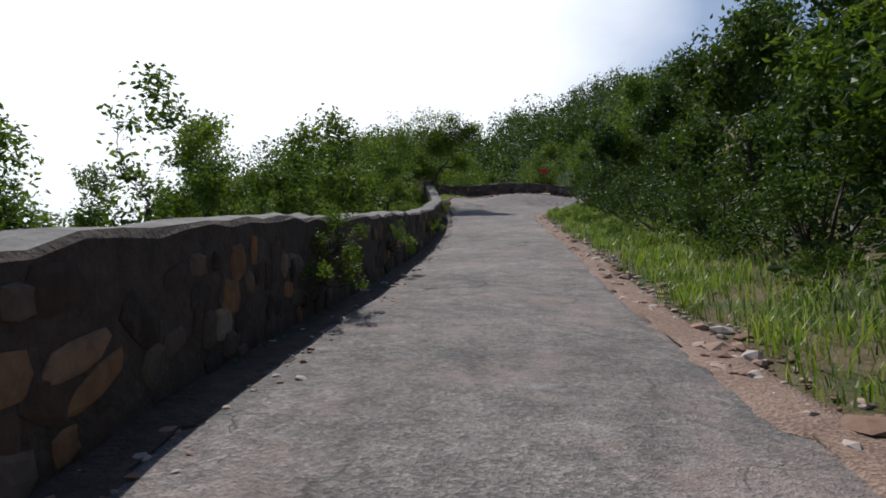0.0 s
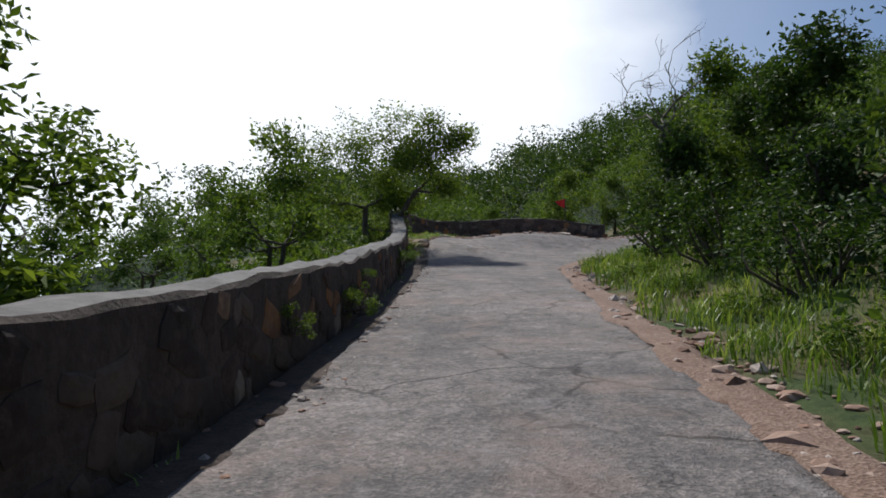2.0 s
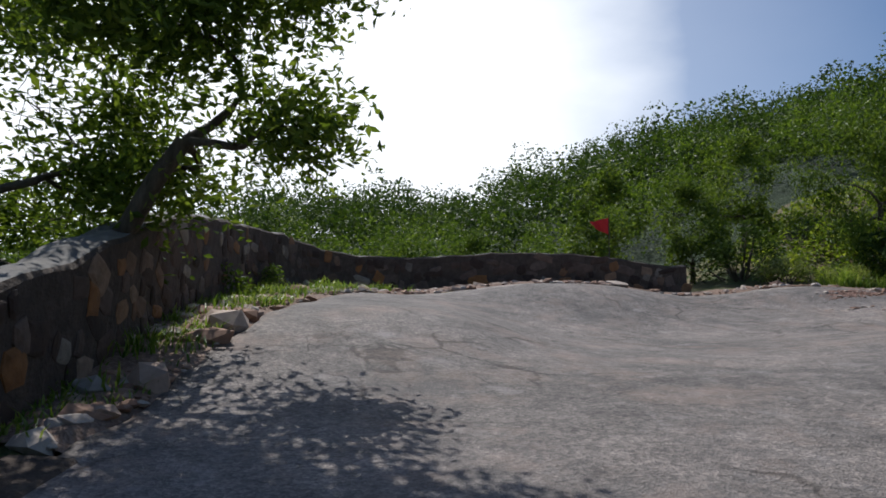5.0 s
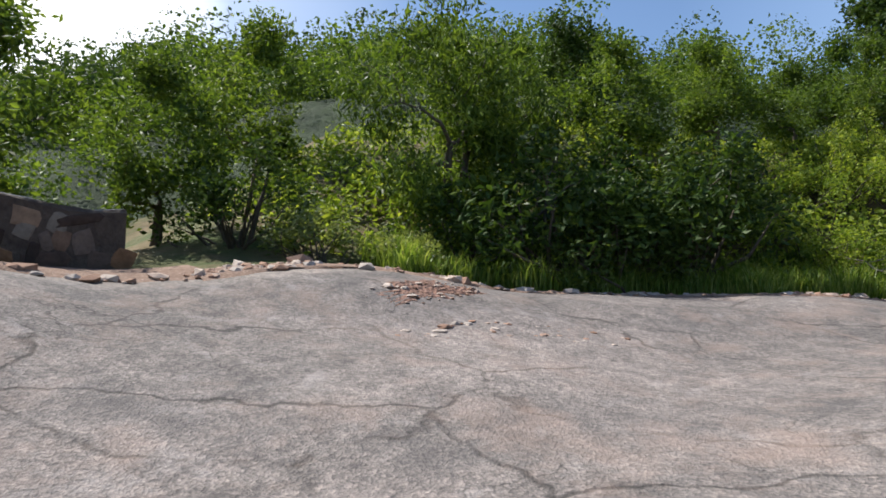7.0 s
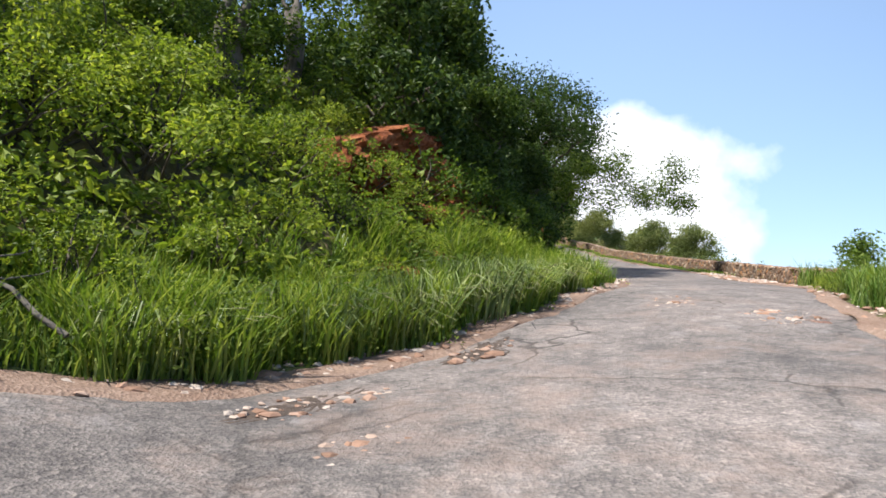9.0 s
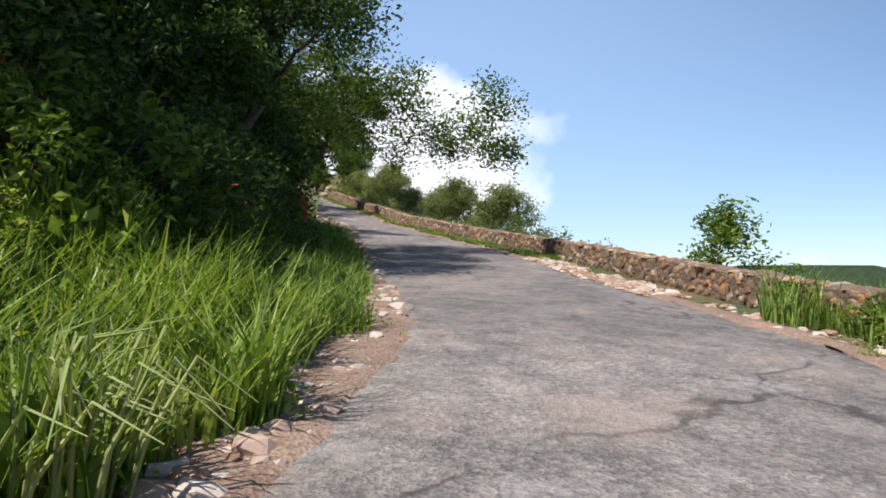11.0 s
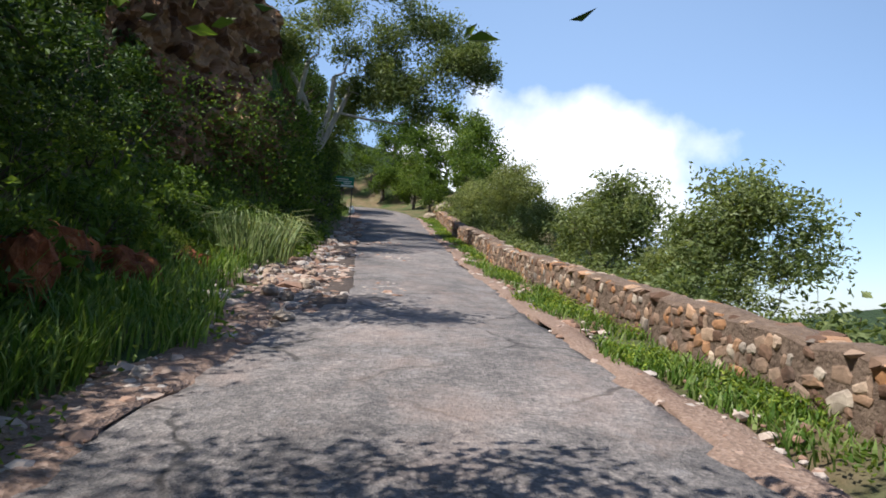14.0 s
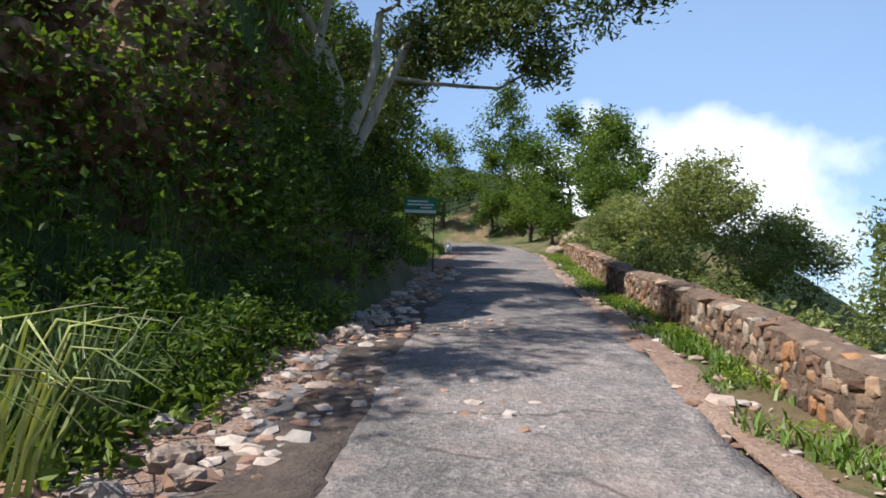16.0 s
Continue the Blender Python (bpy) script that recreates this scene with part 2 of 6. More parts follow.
k = Mat("broken_rock", 0.92)
g = k.noise(1.1, 9.0, 0.7)
s = k.cells(1.7)
c = k.ramp(s.outputs["Color"], (0.15, (0.09, 0.045, 0.026)), (0.5, (0.22, 0.115, 0.06)), (0.85, (0.36, 0.23, 0.135)))
CLIFF = k.colour(k.mix(0.75, c, k.ramp(g, (0.3, (0.45, 0.4, 0.38)), (0.65, (1.25, 1.2, 1.15))), "MULTIPLY")).bump(k.noise(6.0, 9.0, 0.7), 1.0, 0.08).m

k = Mat("gravel_bed", 0.95)
g = k.cells(38.0)
c = k.ramp(g.outputs["Color"], (0.1, (0.11, 0.062, 0.042)), (0.5, (0.22, 0.13, 0.092)), (0.9, (0.34, 0.24, 0.185)))
GRAVEL = k.colour(k.mix(0.5, c, k.ramp(k.noise(1.0), (0.3, (0.15, 0.10, 0.075)), (0.7, (0.27, 0.2, 0.155))))).bump(g.outputs["Distance"], 0.6, 0.02).m

k = Mat("red_grit", 0.95)
g = k.cells(16.0)
c = k.ramp(g.outputs["Color"], (0.1, (0.08, 0.045, 0.035)), (0.5, (0.2, 0.105, 0.075)), (0.9, (0.3, 0.18, 0.14)))
RED_GRIT = k.colour(k.mix(0.4, c, k.ramp(k.noise(2.5), (0.35, (0.06, 0.04, 0.035)), (0.65, (0.24, 0.14, 0.105))))).bump(g.outputs["Distance"], 1.0, 0.05).m


def stone_material(name, stops, rough=0.85):
    k = Mat(name, rough)
    per = k.ramp(k.random(), *stops)
    grain = k.noise(7.0, 9.0, 0.7)
    col = k.mix(0.8, per, k.ramp(grain, (0.3, (0.55, 0.52, 0.5)), (0.65, (1.2, 1.17, 1.12))), "MULTIPLY")
    smear = k.ramp(k.noise(4.5, 7.0, 0.75), (0.5, (0, 0, 0)), (0.62, (0.7, 0.7, 0.7)))
    col = k.mix(smear, col, k.mix(0.6, per, (0.13, 0.095, 0.075)))
    stain = k.ramp(k.noise(1.6, 6.0, 0.7), (0.45, (0, 0, 0)), (0.65, (0.75, 0.75, 0.75)))
    col = k.mix(stain, col, (0.05, 0.04, 0.036))
    return k.colour(col).bump(grain, 0.7, 0.02).m


# the lower wall's shaded face is put into these darker stone colours
SHADED_STONE = stone_material("shaded_stone", ((0.0, (0.03, 0.021, 0.017)), (0.5, (0.065, 0.042, 0.033)), (0.72, (0.13, 0.10, 0.08)), (0.86, (0.28, 0.125, 0.045)), (0.94, (0.24, 0.2, 0.165)), (1.0, (0.05, 0.04, 0.036))))
STONE = stone_material("wall_stone", ((0.0, (0.10, 0.055, 0.035)), (0.25, (0.2, 0.12, 0.08)), (0.5, (0.30, 0.21, 0.15)), (0.75, (0.36, 0.17, 0.07)), (0.9, (0.46, 0.38, 0.30)), (1.0, (0.2, 0.17, 0.15))))
k = Mat("wall_stone_joined", 0.88)
per = k.ramp(k.geo.outputs["Random Per Island"], (0.0, (0.10, 0.055, 0.035)), (0.25, (0.2, 0.12, 0.08)), (0.5, (0.30, 0.21, 0.15)), (0.75, (0.36, 0.17, 0.07)), (0.9, (0.46, 0.38, 0.30)), (1.0, (0.2, 0.17, 0.15)))
grain = k.noise(7.0, 9.0, 0.7)
STONE_FAR = k.colour(k.mix(0.8, per, k.ramp(grain, (0.3, (0.5, 0.48, 0.46)), (0.65, (1.15, 1.12, 1.08))), "MULTIPLY")).bump(grain, 0.7, 0.02).m
# joined stones of the lower wall, with the same shade in their colour
k = Mat("shaded_stone_joined", 0.88)
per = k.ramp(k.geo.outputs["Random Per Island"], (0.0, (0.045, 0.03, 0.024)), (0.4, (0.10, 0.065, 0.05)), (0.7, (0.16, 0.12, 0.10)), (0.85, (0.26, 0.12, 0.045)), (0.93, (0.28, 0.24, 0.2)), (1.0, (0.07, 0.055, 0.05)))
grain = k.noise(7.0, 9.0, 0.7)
SHADED_FAR = k.colour(k.mix(0.8, per, k.ramp(grain, (0.3, (0.5, 0.48, 0.46)), (0.65, (1.15, 1.12, 1.08))), "MULTIPLY")).bump(grain, 0.7, 0.02).m
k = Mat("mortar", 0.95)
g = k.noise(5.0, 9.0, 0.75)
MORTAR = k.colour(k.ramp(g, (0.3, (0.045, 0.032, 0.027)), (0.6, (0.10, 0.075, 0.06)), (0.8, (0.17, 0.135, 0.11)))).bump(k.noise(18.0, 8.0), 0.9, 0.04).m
k = Mat("brown_mortar", 0.95)
g = k.noise(6.0, 9.0, 0.75)
MORTAR_BROWN = k.colour(k.ramp(g, (0.3, (0.085, 0.055, 0.038)), (0.55, (0.17, 0.118, 0.085)), (0.8, (0.27, 0.2, 0.15)))).bump(k.noise(14.0, 8.0), 1.0, 0.05).m
k = Mat("coping_concrete", 0.9)
g = k.noise(2.6, 9.0, 0.7)
COPING = k.colour(k.ramp(g, (0.3, (0.10, 0.092, 0.085)), (0.6, (0.2, 0.185, 0.17)), (0.8, (0.3, 0.28, 0.26)))).bump(k.noise(12.0, 8.0), 0.8, 0.03).m
k = Mat("rubble", 0.9)
per = k.ramp(k.geo.outputs["Random Per Island"], (0.0, (0.2, 0.12, 0.085)), (0.3, (0.33, 0.2, 0.14)), (0.6, (0.42, 0.32, 0.26)), (0.85, (0.52, 0.44, 0.38)), (1.0, (0.3, 0.27, 0.25)))
g = k.noise(9.0, 8.0, 0.7)
RUBBLE = k.colour(k.mix(0.7, per, k.ramp(g, (0.3, (0.6, 0.58, 0.56)), (0.7, (1.15, 1.12, 1.1))), "MULTIPLY")).bump(g, 0.6, 0.02).m
PALE_ROCK = stone_material("pale_rock", ((0.0, (0.5, 0.42, 0.34)), (0.5, (0.42, 0.30, 0.22)), (1.0, (0.55, 0.5, 0.45))))
k = Mat("beige_rock", 0.9)
g = k.noise(2.5, 9.0, 0.7)
BEIGE_ROCK = k.colour(k.ramp(g, (0.3, (0.24, 0.18, 0.12)), (0.6, (0.42, 0.34, 0.25)))).bump(g, 0.9, 0.1).m


def plain(name, c, rough=0.6):
    k = Mat(name, rough)
    g = k.noise(12.0, 6.0)
    return k.colour(k.mix(1.0, c, k.ramp(g, (0.3, (0.8, 0.8, 0.8)), (0.7, (1.1, 1.1, 1.1))), "MULTIPLY")).m


SIGN_GREEN = plain("sign_green", (0.02, 0.2, 0.13), 0.45)
SIGN_WHITE = plain("sign_white", (0.75, 0.77, 0.75), 0.5)
METAL_DARK = plain("dark_metal", (0.06, 0.05, 0.05), 0.6)
WHITEWASH = plain("whitewash", (0.75, 0.73, 0.68), 0.8)
RED_CLOTH = plain("red_cloth", (0.62, 0.03, 0.03), 0.8)
STRAW = plain("seed_head", (0.2, 0.2, 0.09), 0.8)


# ---- shape helpers ----
def mesh_of(name, verts, faces, material, smooth=False):
    """A mesh from arrays; faces: an (n, k) array or a list."""
    me = bpy.data.meshes.new(name)
    if isinstance(faces, np.ndarray):
        verts = np.asarray(verts, np.float32)
        n, k = faces.shape
        me.vertices.add(len(verts))
        me.vertices.foreach_set("co", verts.ravel())
        me.loops.add(n * k)
        me.loops.foreach_set("vertex_index", faces.astype(np.int32).ravel())
        me.polygons.add(n)
        me.polygons.foreach_set("loop_start", np.arange(0, n * k, k, dtype=np.int32))
        me.polygons.foreach_set("use_smooth", np.full(n, smooth))
        me.update(calc_edges=True)
    else:
        me.from_pydata([tuple(v) for v in verts], [], faces)
        me.update()
        if smooth:
            me.polygons.foreach_set("use_smooth", [True] * len(me.polygons))
    me.materials.append(material)
    return me


def part(name, me, parent, label=""):
    ob = new(name, me)
    ob.parent = parent
    return tagged(ob, label) if label else ob


def resample(line, step):
    p = np.array(line, float)
    d = np.r_[0, np.cumsum(np.linalg.norm(np.diff(p, axis=0), axis=1))]
    s = np.linspace(0, d[-1], max(2, int(round(d[-1] / step)) + 1))
    out = np.stack([np.interp(s, d, p[:, i]) for i in range(p.shape[1])], 1)
    for _ in range(3):
        out[1:-1] = (out[:-2] + 2 * out[1:-1] + out[2:]) / 4
    return out


def tube(path, radii, sides=6):
    """Vertices and quads of a tapered limb along a path."""
    path = np.asarray(path, float)
    t = np.gradient(path, axis=0)
    t /= np.linalg.norm(t, axis=1, keepdims=True) + 1e-9
    ref = np.where(np.abs(t[:, 2:3]) > 0.9, [[1.0, 0, 0]], [[0, 0, 1.0]])
    a = np.cross(t, ref)
    a /= np.linalg.norm(a, axis=1, keepdims=True) + 1e-9
    b = np.cross(t, a)
    ang = np.arange(sides) * 2 * np.pi / sides
    ring = path[:, None] + np.asarray(radii)[:, None, None] * (np.cos(ang)[None, :, None] * a[:, None] + np.sin(ang)[None, :, None] * b[:, None])
    i, j = np.meshgrid(np.arange(len(path) - 1), np.arange(sides), indexing="ij")
    j2 = (j + 1) % sides
    f = np.stack([i * sides + j, i * sides + j2, (i + 1) * sides + j2, (i + 1) * sides + j], -1).reshape(-1, 4)
    return ring.reshape(-1, 3), f


def gather(pieces):
    """Joins (verts, faces) pairs."""
    vs, fs, n = [], [], 0
    for v, f in pieces:
        vs.append(v)
        fs.append(f + n)
        n += len(v)
    return np.concatenate(vs), np.concatenate(fs)


def leaves(centres, size, rng, droop=0.0, narrow=0.45):
    """Pointed leaf blades, one folded pair of triangles each, at the centres."""
    n = len(centres)
    d = rng.normal(size=(n, 3))
    d[:, 2] = d[:, 2] * 0.6 - droop
    d /= np.linalg.norm(d, axis=1, keepdims=True) + 1e-9
    w = np.cross(d, rng.normal(size=(n, 3)))
    w /= np.linalg.norm(w, axis=1, keepdims=True) + 1e-9
    s = size * rng.uniform(0.6, 1.35, (n, 1))
    up = np.cross(w, d) * s * 0.12
    v = np.stack([centres - d * s * 0.5, centres + w * s * narrow * 0.5 + up, centres + d * s * 0.5, centres - w * s * narrow * 0.5 + up], 1)
    return v.reshape(-1, 3), np.arange(n * 4).reshape(n, 4)


# ---- plan of the road ----
# places on the road: x, y, height, and its rise per metre towards +x and +y
STATIONS = np.array([
    (-0.0, 0.1, 0.01, -0.003, 0.094), (0.5, 6.4, 0.88, -0.031, 0.136), (0.8, 9.8, 1.34, -0.009, 0.139), (1.1, 13.1, 1.84, 0.007, 0.150),
    (1.3, 16.4, 2.29, 0.031, 0.150), (1.5, 19.6, 2.80, 0.045, 0.161), (1.7, 24.7, 3.63, 0.033, 0.195), (2.1, 29.7, 4.53, 0.021, 0.189),
    (3.2, 34.7, 5.38, 0.008, 0.202), (4.2, 37.4, 5.89, 0.032, 0.180), (5.7, 40.0, 6.31, 0.066, 0.139), (7.7, 41.8, 6.60, 0.100, 0.086),
    (9.9, 43.0, 6.96, 0.121, 0.017), (12.5, 43.5, 7.12, 0.145, -0.042), (15.1, 43.5, 7.40, 0.131, -0.071)])
STATIONS_UPPER = np.array([
    (17.8, 43.1, 7.68, 0.106, -0.100), (20.5, 42.4, 8.07, 0.080, -0.110), (23.4, 41.4, 8.43, 0.063, -0.133), (28.2, 39.6, 9.12, 0.089, -0.112),
    (32.8, 37.5, 9.75, 0.055, -0.068), (37.7, 35.5, 10.20, 0.049, -0.048), (40.9, 34.3, 10.46, 0.061, -0.056), (44.1, 33.5, 10.75, 0.077, -0.066),
    (47.2, 33.0, 11.10, 0.083, -0.072), (50.4, 32.7, 11.45, 0.106, -0.051), (53.6, 32.5, 11.82, 0.121, -0.043), (56.6, 32.5, 12.17, 0.127, -0.019),
    (59.6, 32.7, 12.59, 0.132, -0.014), (70.0, 33.0, 13.99, 0.134, -0.020), (80.0, 33.0, 15.37, 0.139, 0.000), (91.0, 33.2, 16.97, 0.139, 0.000),
    (105.0, 35.0, 19.05, 0.144, 0.000), (-0.6, 45.0, 7.75, 0.0, 0.19), (1.6, 41.2, 7.15, 0.0, 0.19), (6.0, 50.6, 8.80, 0.02, 0.09), (11.5, 46.5, 7.62, 0.03, 0.12), (13.0, 50.6, 8.92, 0.02, 0.09),
    (17.2, 49.4, 8.50, 0.02, 0.03), (20.6, 47.9, 8.53, 0.03, -0.01)])
ST = np.concatenate([STATIONS, STATIONS_UPPER])


def road_z(x, y):
    x, y = np.asarray(x, float), np.asarray(y, float)
    dx, dy = x[..., None] - ST[:, 0], y[..., None] - ST[:, 1]
    w = 1 / (dx * dx + dy * dy + 5.0) ** 2
    # a plane holds near its own place; farther off its tilt fades
    far = 1 / (1 + (dx * dx + dy * dy) / 150.0)
    return ((ST[:, 2] + (ST[:, 3] * dx + ST[:, 4] * dy) * far) * w).sum(-1) / w.sum(-1)


def lower(places):
    """Eases given heights down along the upper road, with its gentler climb."""
    return [(x, y, z - 0.44 - 0.036 * max(0.0, x - 28) ** 2 / (max(0.0, x - 28) + 5), *more) for x, y, z, *more in places]


EDGE_LEFT = resample([(-2.7, -16), (-1.95, 0), (-1.6, 5), (-0.95, 11.4), (-0.45, 18), (0.0, 26.0), (0.2, 31), (0.35, 36), (0.35, 39), (0.4, 43), (0.9, 46.2), (2.8, 48.6), (5.5, 49.7),
                      (9, 50.3), (13, 50.3), (17, 49.5), (20, 48), (22.5, 46), (24.5, 44), (27, 42.2), (30.5, 40.1), (35, 37.9), (38, 37.0), (43, 36.2), (47, 35.4), (54.5, 34.5),
                      (60, 34.6), (66, 34.9), (74, 35), (83, 34.9), (95, 35), (105, 37.5), (114, 43)], 0.4)
EDGE_RIGHT = resample([(2.0, -16), (2.1, 0), (2.35, 7), (2.9, 13), (3.4, 18), (3.85, 25), (4.1, 29), (4.6, 33.5), (6, 36.2), (9, 38), (13, 39), (18, 39), (22, 38.6), (26, 37.4),
                       (30, 35.7), (33.5, 33.8), (38, 32.6), (42.3, 31.8), (45.5, 31.2), (49, 30.8), (56.4, 30.9), (60, 31), (66.8, 31.1), (78, 31.1), (90, 31), (97, 31.2), (107, 33.6), (117, 40)], 0.4)
WALL_LOWER = resample([(-2.85, -16, 1.2), (-2.1, 0, 1.2), (-1.75, 5, 1.18), (-1.1, 11.4, 1.14), (-0.6, 18, 1.08), (-0.15, 26.0, 1.0), (0.0, 31, 0.95), (-0.2, 36, 1.0), (-0.8, 41, 1.4),
                       (-1.2, 45.5, 1.35), (-0.5, 48.9, 1.1), (2, 50.7, 0.95), (6, 51.3, 0.95), (10.2, 51.8, 0.85)], 0.4)
WALL_UPPER = resample([(34.6, 32.6, 0.5), (38.8, 31.3, 0.5), (41, 30.7, 0.5), (45, 30.0, 0.53), (50, 29.65, 0.53), (57, 29.9, 0.55), (65.5, 30.3, 0.55), (74, 30.4, 0.6), (83, 30.1, 0.7), (95, 29.9, 0.6)], 0.4)


def beside(x, y, line):
    """Signed distance from a line (to its left positive) and the run along it of the nearest place."""
    p = line[::3, :2] if len(line) > 60 else line[:, :2]
    p = np.concatenate([p, line[-1:, :2]]) if tuple(p[-1]) != tuple(line[-1, :2]) else p
    a, b = p[:-1], p[1:]
    ab = b - a
    run = np.r_[0, np.cumsum(np.linalg.norm(ab, axis=1))]
    q = np.stack([np.ravel(x), np.ravel(y)], 1)
    dist, along = np.empty(len(q)), np.empty(len(q))
    for lo in range(0, len(q), 4000):
        c = q[lo : lo + 4000, None] - a
        t = np.clip((c * ab).sum(-1) / (ab * ab).sum(-1), 0, 1)
        off = c - t[..., None] * ab
        d2 = (off * off).sum(-1)
        i = d2.argmin(1)
        r = np.arange(len(i))
        side = np.sign(ab[i, 0] * c[r, i, 1] - ab[i, 1] * c[r, i, 0])
        dist[lo : lo + 4000] = np.sqrt(d2[r, i]) * side
        along[lo : lo + 4000] = run[i] + t[r, i] * np.linalg.norm(ab[i], axis=1)
    return dist.reshape(np.shape(x)), along.reshape(np.shape(x))


def run_at(line, x, y):
    return float(beside(np.array([x]), np.array([y]), line)[1][0])


def ease(v, a, b):
    t = np.clip((v - a) / (b - a), 0, 1)
    return t * t * (3 - 2 * t)


RUN_FAR, RUN_BANK = run_at(EDGE_LEFT, 1.5, 46), run_at(EDGE_LEFT, 13, 50.3)
RUN_OPEN = run_at(EDGE_RIGHT, 27, 37)
RUN_HEAD = run_at(EDGE_RIGHT, 92, 31)
RUN_CLIFF = run_at(EDGE_LEFT, 69, 34.9)


def rolling(x, y, scale, seed):
    """A cheap smooth field in about -1 to 1."""
    return (np.sin(x * scale + seed) * np.cos(y * scale * 1.13 - seed * 2) + 0.5 * np.sin(x * scale * 2.3 - y * scale * 1.7 + seed * 3) + 0.25 * np.cos(x * scale * 4.1 + y * scale * 4.7)) / 1.75


def ground_z(x, y):
    x, y = np.asarray(x, float), np.asarray(y, float)
    dl, rl = beside(x, y, EDGE_LEFT)
    dr, rr = beside(x, y, EDGE_RIGHT)
    dr = -dr
    z = road_z(x, y)
    left, right = np.maximum(dl, 0), np.maximum(dr, 0)
    # outside of the lower road: a lip behind the wall, then the valley
    valley = -0.32 * np.maximum(left - 3.2, 0) * (1 - ease(left, 40, 90) * 0.6)
    far = -0.10 * np.clip(left - 4, 0, 5) + 0.25 * np.maximum(left - 9, 0)
    cut = ease(rl, RUN_CLIFF - 4, RUN_CLIFF + 2) * (1 - ease(rl, RUN_CLIFF + 7, RUN_CLIFF + 14))
    toe = 1.9 - 1.6 * cut
    bank = 0.12 * np.clip(left - 0.4, 0, 1.5) + (0.95 + 2.2 * cut) * np.clip(left - toe, 0, 4.6 - 2.9 * cut) + 0.35 * np.maximum(left - toe - 4.6 + 2.9 * cut, 0)
    a, b = ease(rl, RUN_FAR - 6, RUN_FAR + 4), ease(rl, RUN_BANK - 5, RUN_BANK + 6)
    up = (valley * (1 - a) + far * a) * (1 - b) + bank * b
    inner = 0.06 * np.clip(right - 0.3, 0, 2) + 0.40 * np.clip(right - 2.2, 0, 9)
    drop = -0.05 * np.clip(right - 0.5, 0, 2) - 0.55 * np.maximum(right - 2.4, 0) * (1 - 0.5 * ease(right, 30, 80))
    o = ease(rr, RUN_OPEN - 8, RUN_OPEN + 3)
    down = inner * (1 - o) + drop * o
    head = ease(rr, RUN_HEAD - 6, RUN_HEAD + 6)
    down = down * (1 - head) + (0.15 * np.clip(right - 0.6, 0, 2) + 0.5 * np.clip(right - 2.5, 0, 5) - 0.5 * np.maximum(right - 8.5, 0) * (1 - 0.5 * ease(right, 30, 80))) * head
    off = np.where(dl > dr, up, down)
    off = np.where((dl <= 0) & (dr <= 0), 0, off)
    away = np.maximum(left, right)
    z = z + off + ease(away, 3, 12) * (0.5 * rolling(x, y, 0.35, 1.0) + 1.2 * rolling(x, y, 0.09, 2.0))
    z = z + 0.5 * np.clip(x - 112, 0, 30) * ease(y, 18, 32) - 40 * ease(-x, 16, 70)
    z = np.clip(z, -40, 48 + 4 * rolling(x, y, 0.05, 4.0))
    return z


# ---- ground, road ----
def stretch_axis(lo, hi, step, reach):
    core = np.arange(lo, hi + 0.01, step)
    out, d = [], step
    p = 0.0
    while p < reach:
        d *= 1.22
        p += d
        out.append(p)
    out = np.array(out)
    return np.concatenate([lo - out[::-1], core, hi + out])


gx, gy = stretch_axis(-14, 112, 0.7, 2600), stretch_axis(-16, 66, 0.7, 2600)
X, Y = np.meshgrid(gx, gy, indexing="ij")
Z = ground_z(X, Y)
RIDGE = 43 * np.exp(-(((X - 300) * 0.67 + (Y + 260) * 0.74) / 150) ** 2 - ((-(X - 300) * 0.74 + (Y + 260) * 0.67) / 60) ** 2)
far_out = np.maximum(np.maximum(-14 - X, X - 112), np.maximum(-16 - Y, Y - 66))
e = ease(far_out, 60, 400)
hills = -45 - 25 * ease(-X, 0, 300) + 8 * np.clip(rolling(X, Y, 0.0045, 0.7) + 0.25, 0, 1) + 22 * np.clip(rolling(X, Y, 0.013, 2.0), 0, 1)
Z = Z * (1 - e) + hills * e
Z = np.maximum(Z, np.where(far_out > 60, RIDGE * 0.98 - 15 + 2.5 * rolling(X, Y, 0.12, 1.0), -99))
DL, _ = beside(X, Y, EDGE_LEFT)
DR, _ = beside(X, Y, EDGE_RIGHT)
inside = (DL < 0.0) & (DR > 0.0)
Z = np.where(inside, Z - 0.25, Z)
nx, ny = X.shape
i, j = np.meshgrid(np.arange(nx - 1), np.arange(ny - 1), indexing="ij")
quads = np.stack([i * ny + j, (i + 1) * ny + j, (i + 1) * ny + j + 1, i * ny + j + 1], -1).reshape(-1, 4)
ground = new("ground", mesh_of("ground", np.stack([X, Y, Z], -1).reshape(-1, 3), quads, SOIL, True))
ground.data.materials.append(WOODED)
mid_x, mid_y = (X[:-1, :-1] + X[1:, 1:]) / 2, (Y[:-1, :-1] + Y[1:, 1:]) / 2
off_l, off_r = (DL[:-1, :-1] + DL[1:, 1:]) / 2, -(DR[:-1, :-1] + DR[1:, 1:]) / 2
ground.data.polygons.foreach_set("material_index", ((np.maximum(off_l, off_r) > 11 + 2 * rolling(mid_x, mid_y, 0.4, 3.0)) | (mid_x > 118)).astype(np.int32).ravel())
tagged(ground, "brown soil hillside with patchy green cover", "ground", kind="structure")


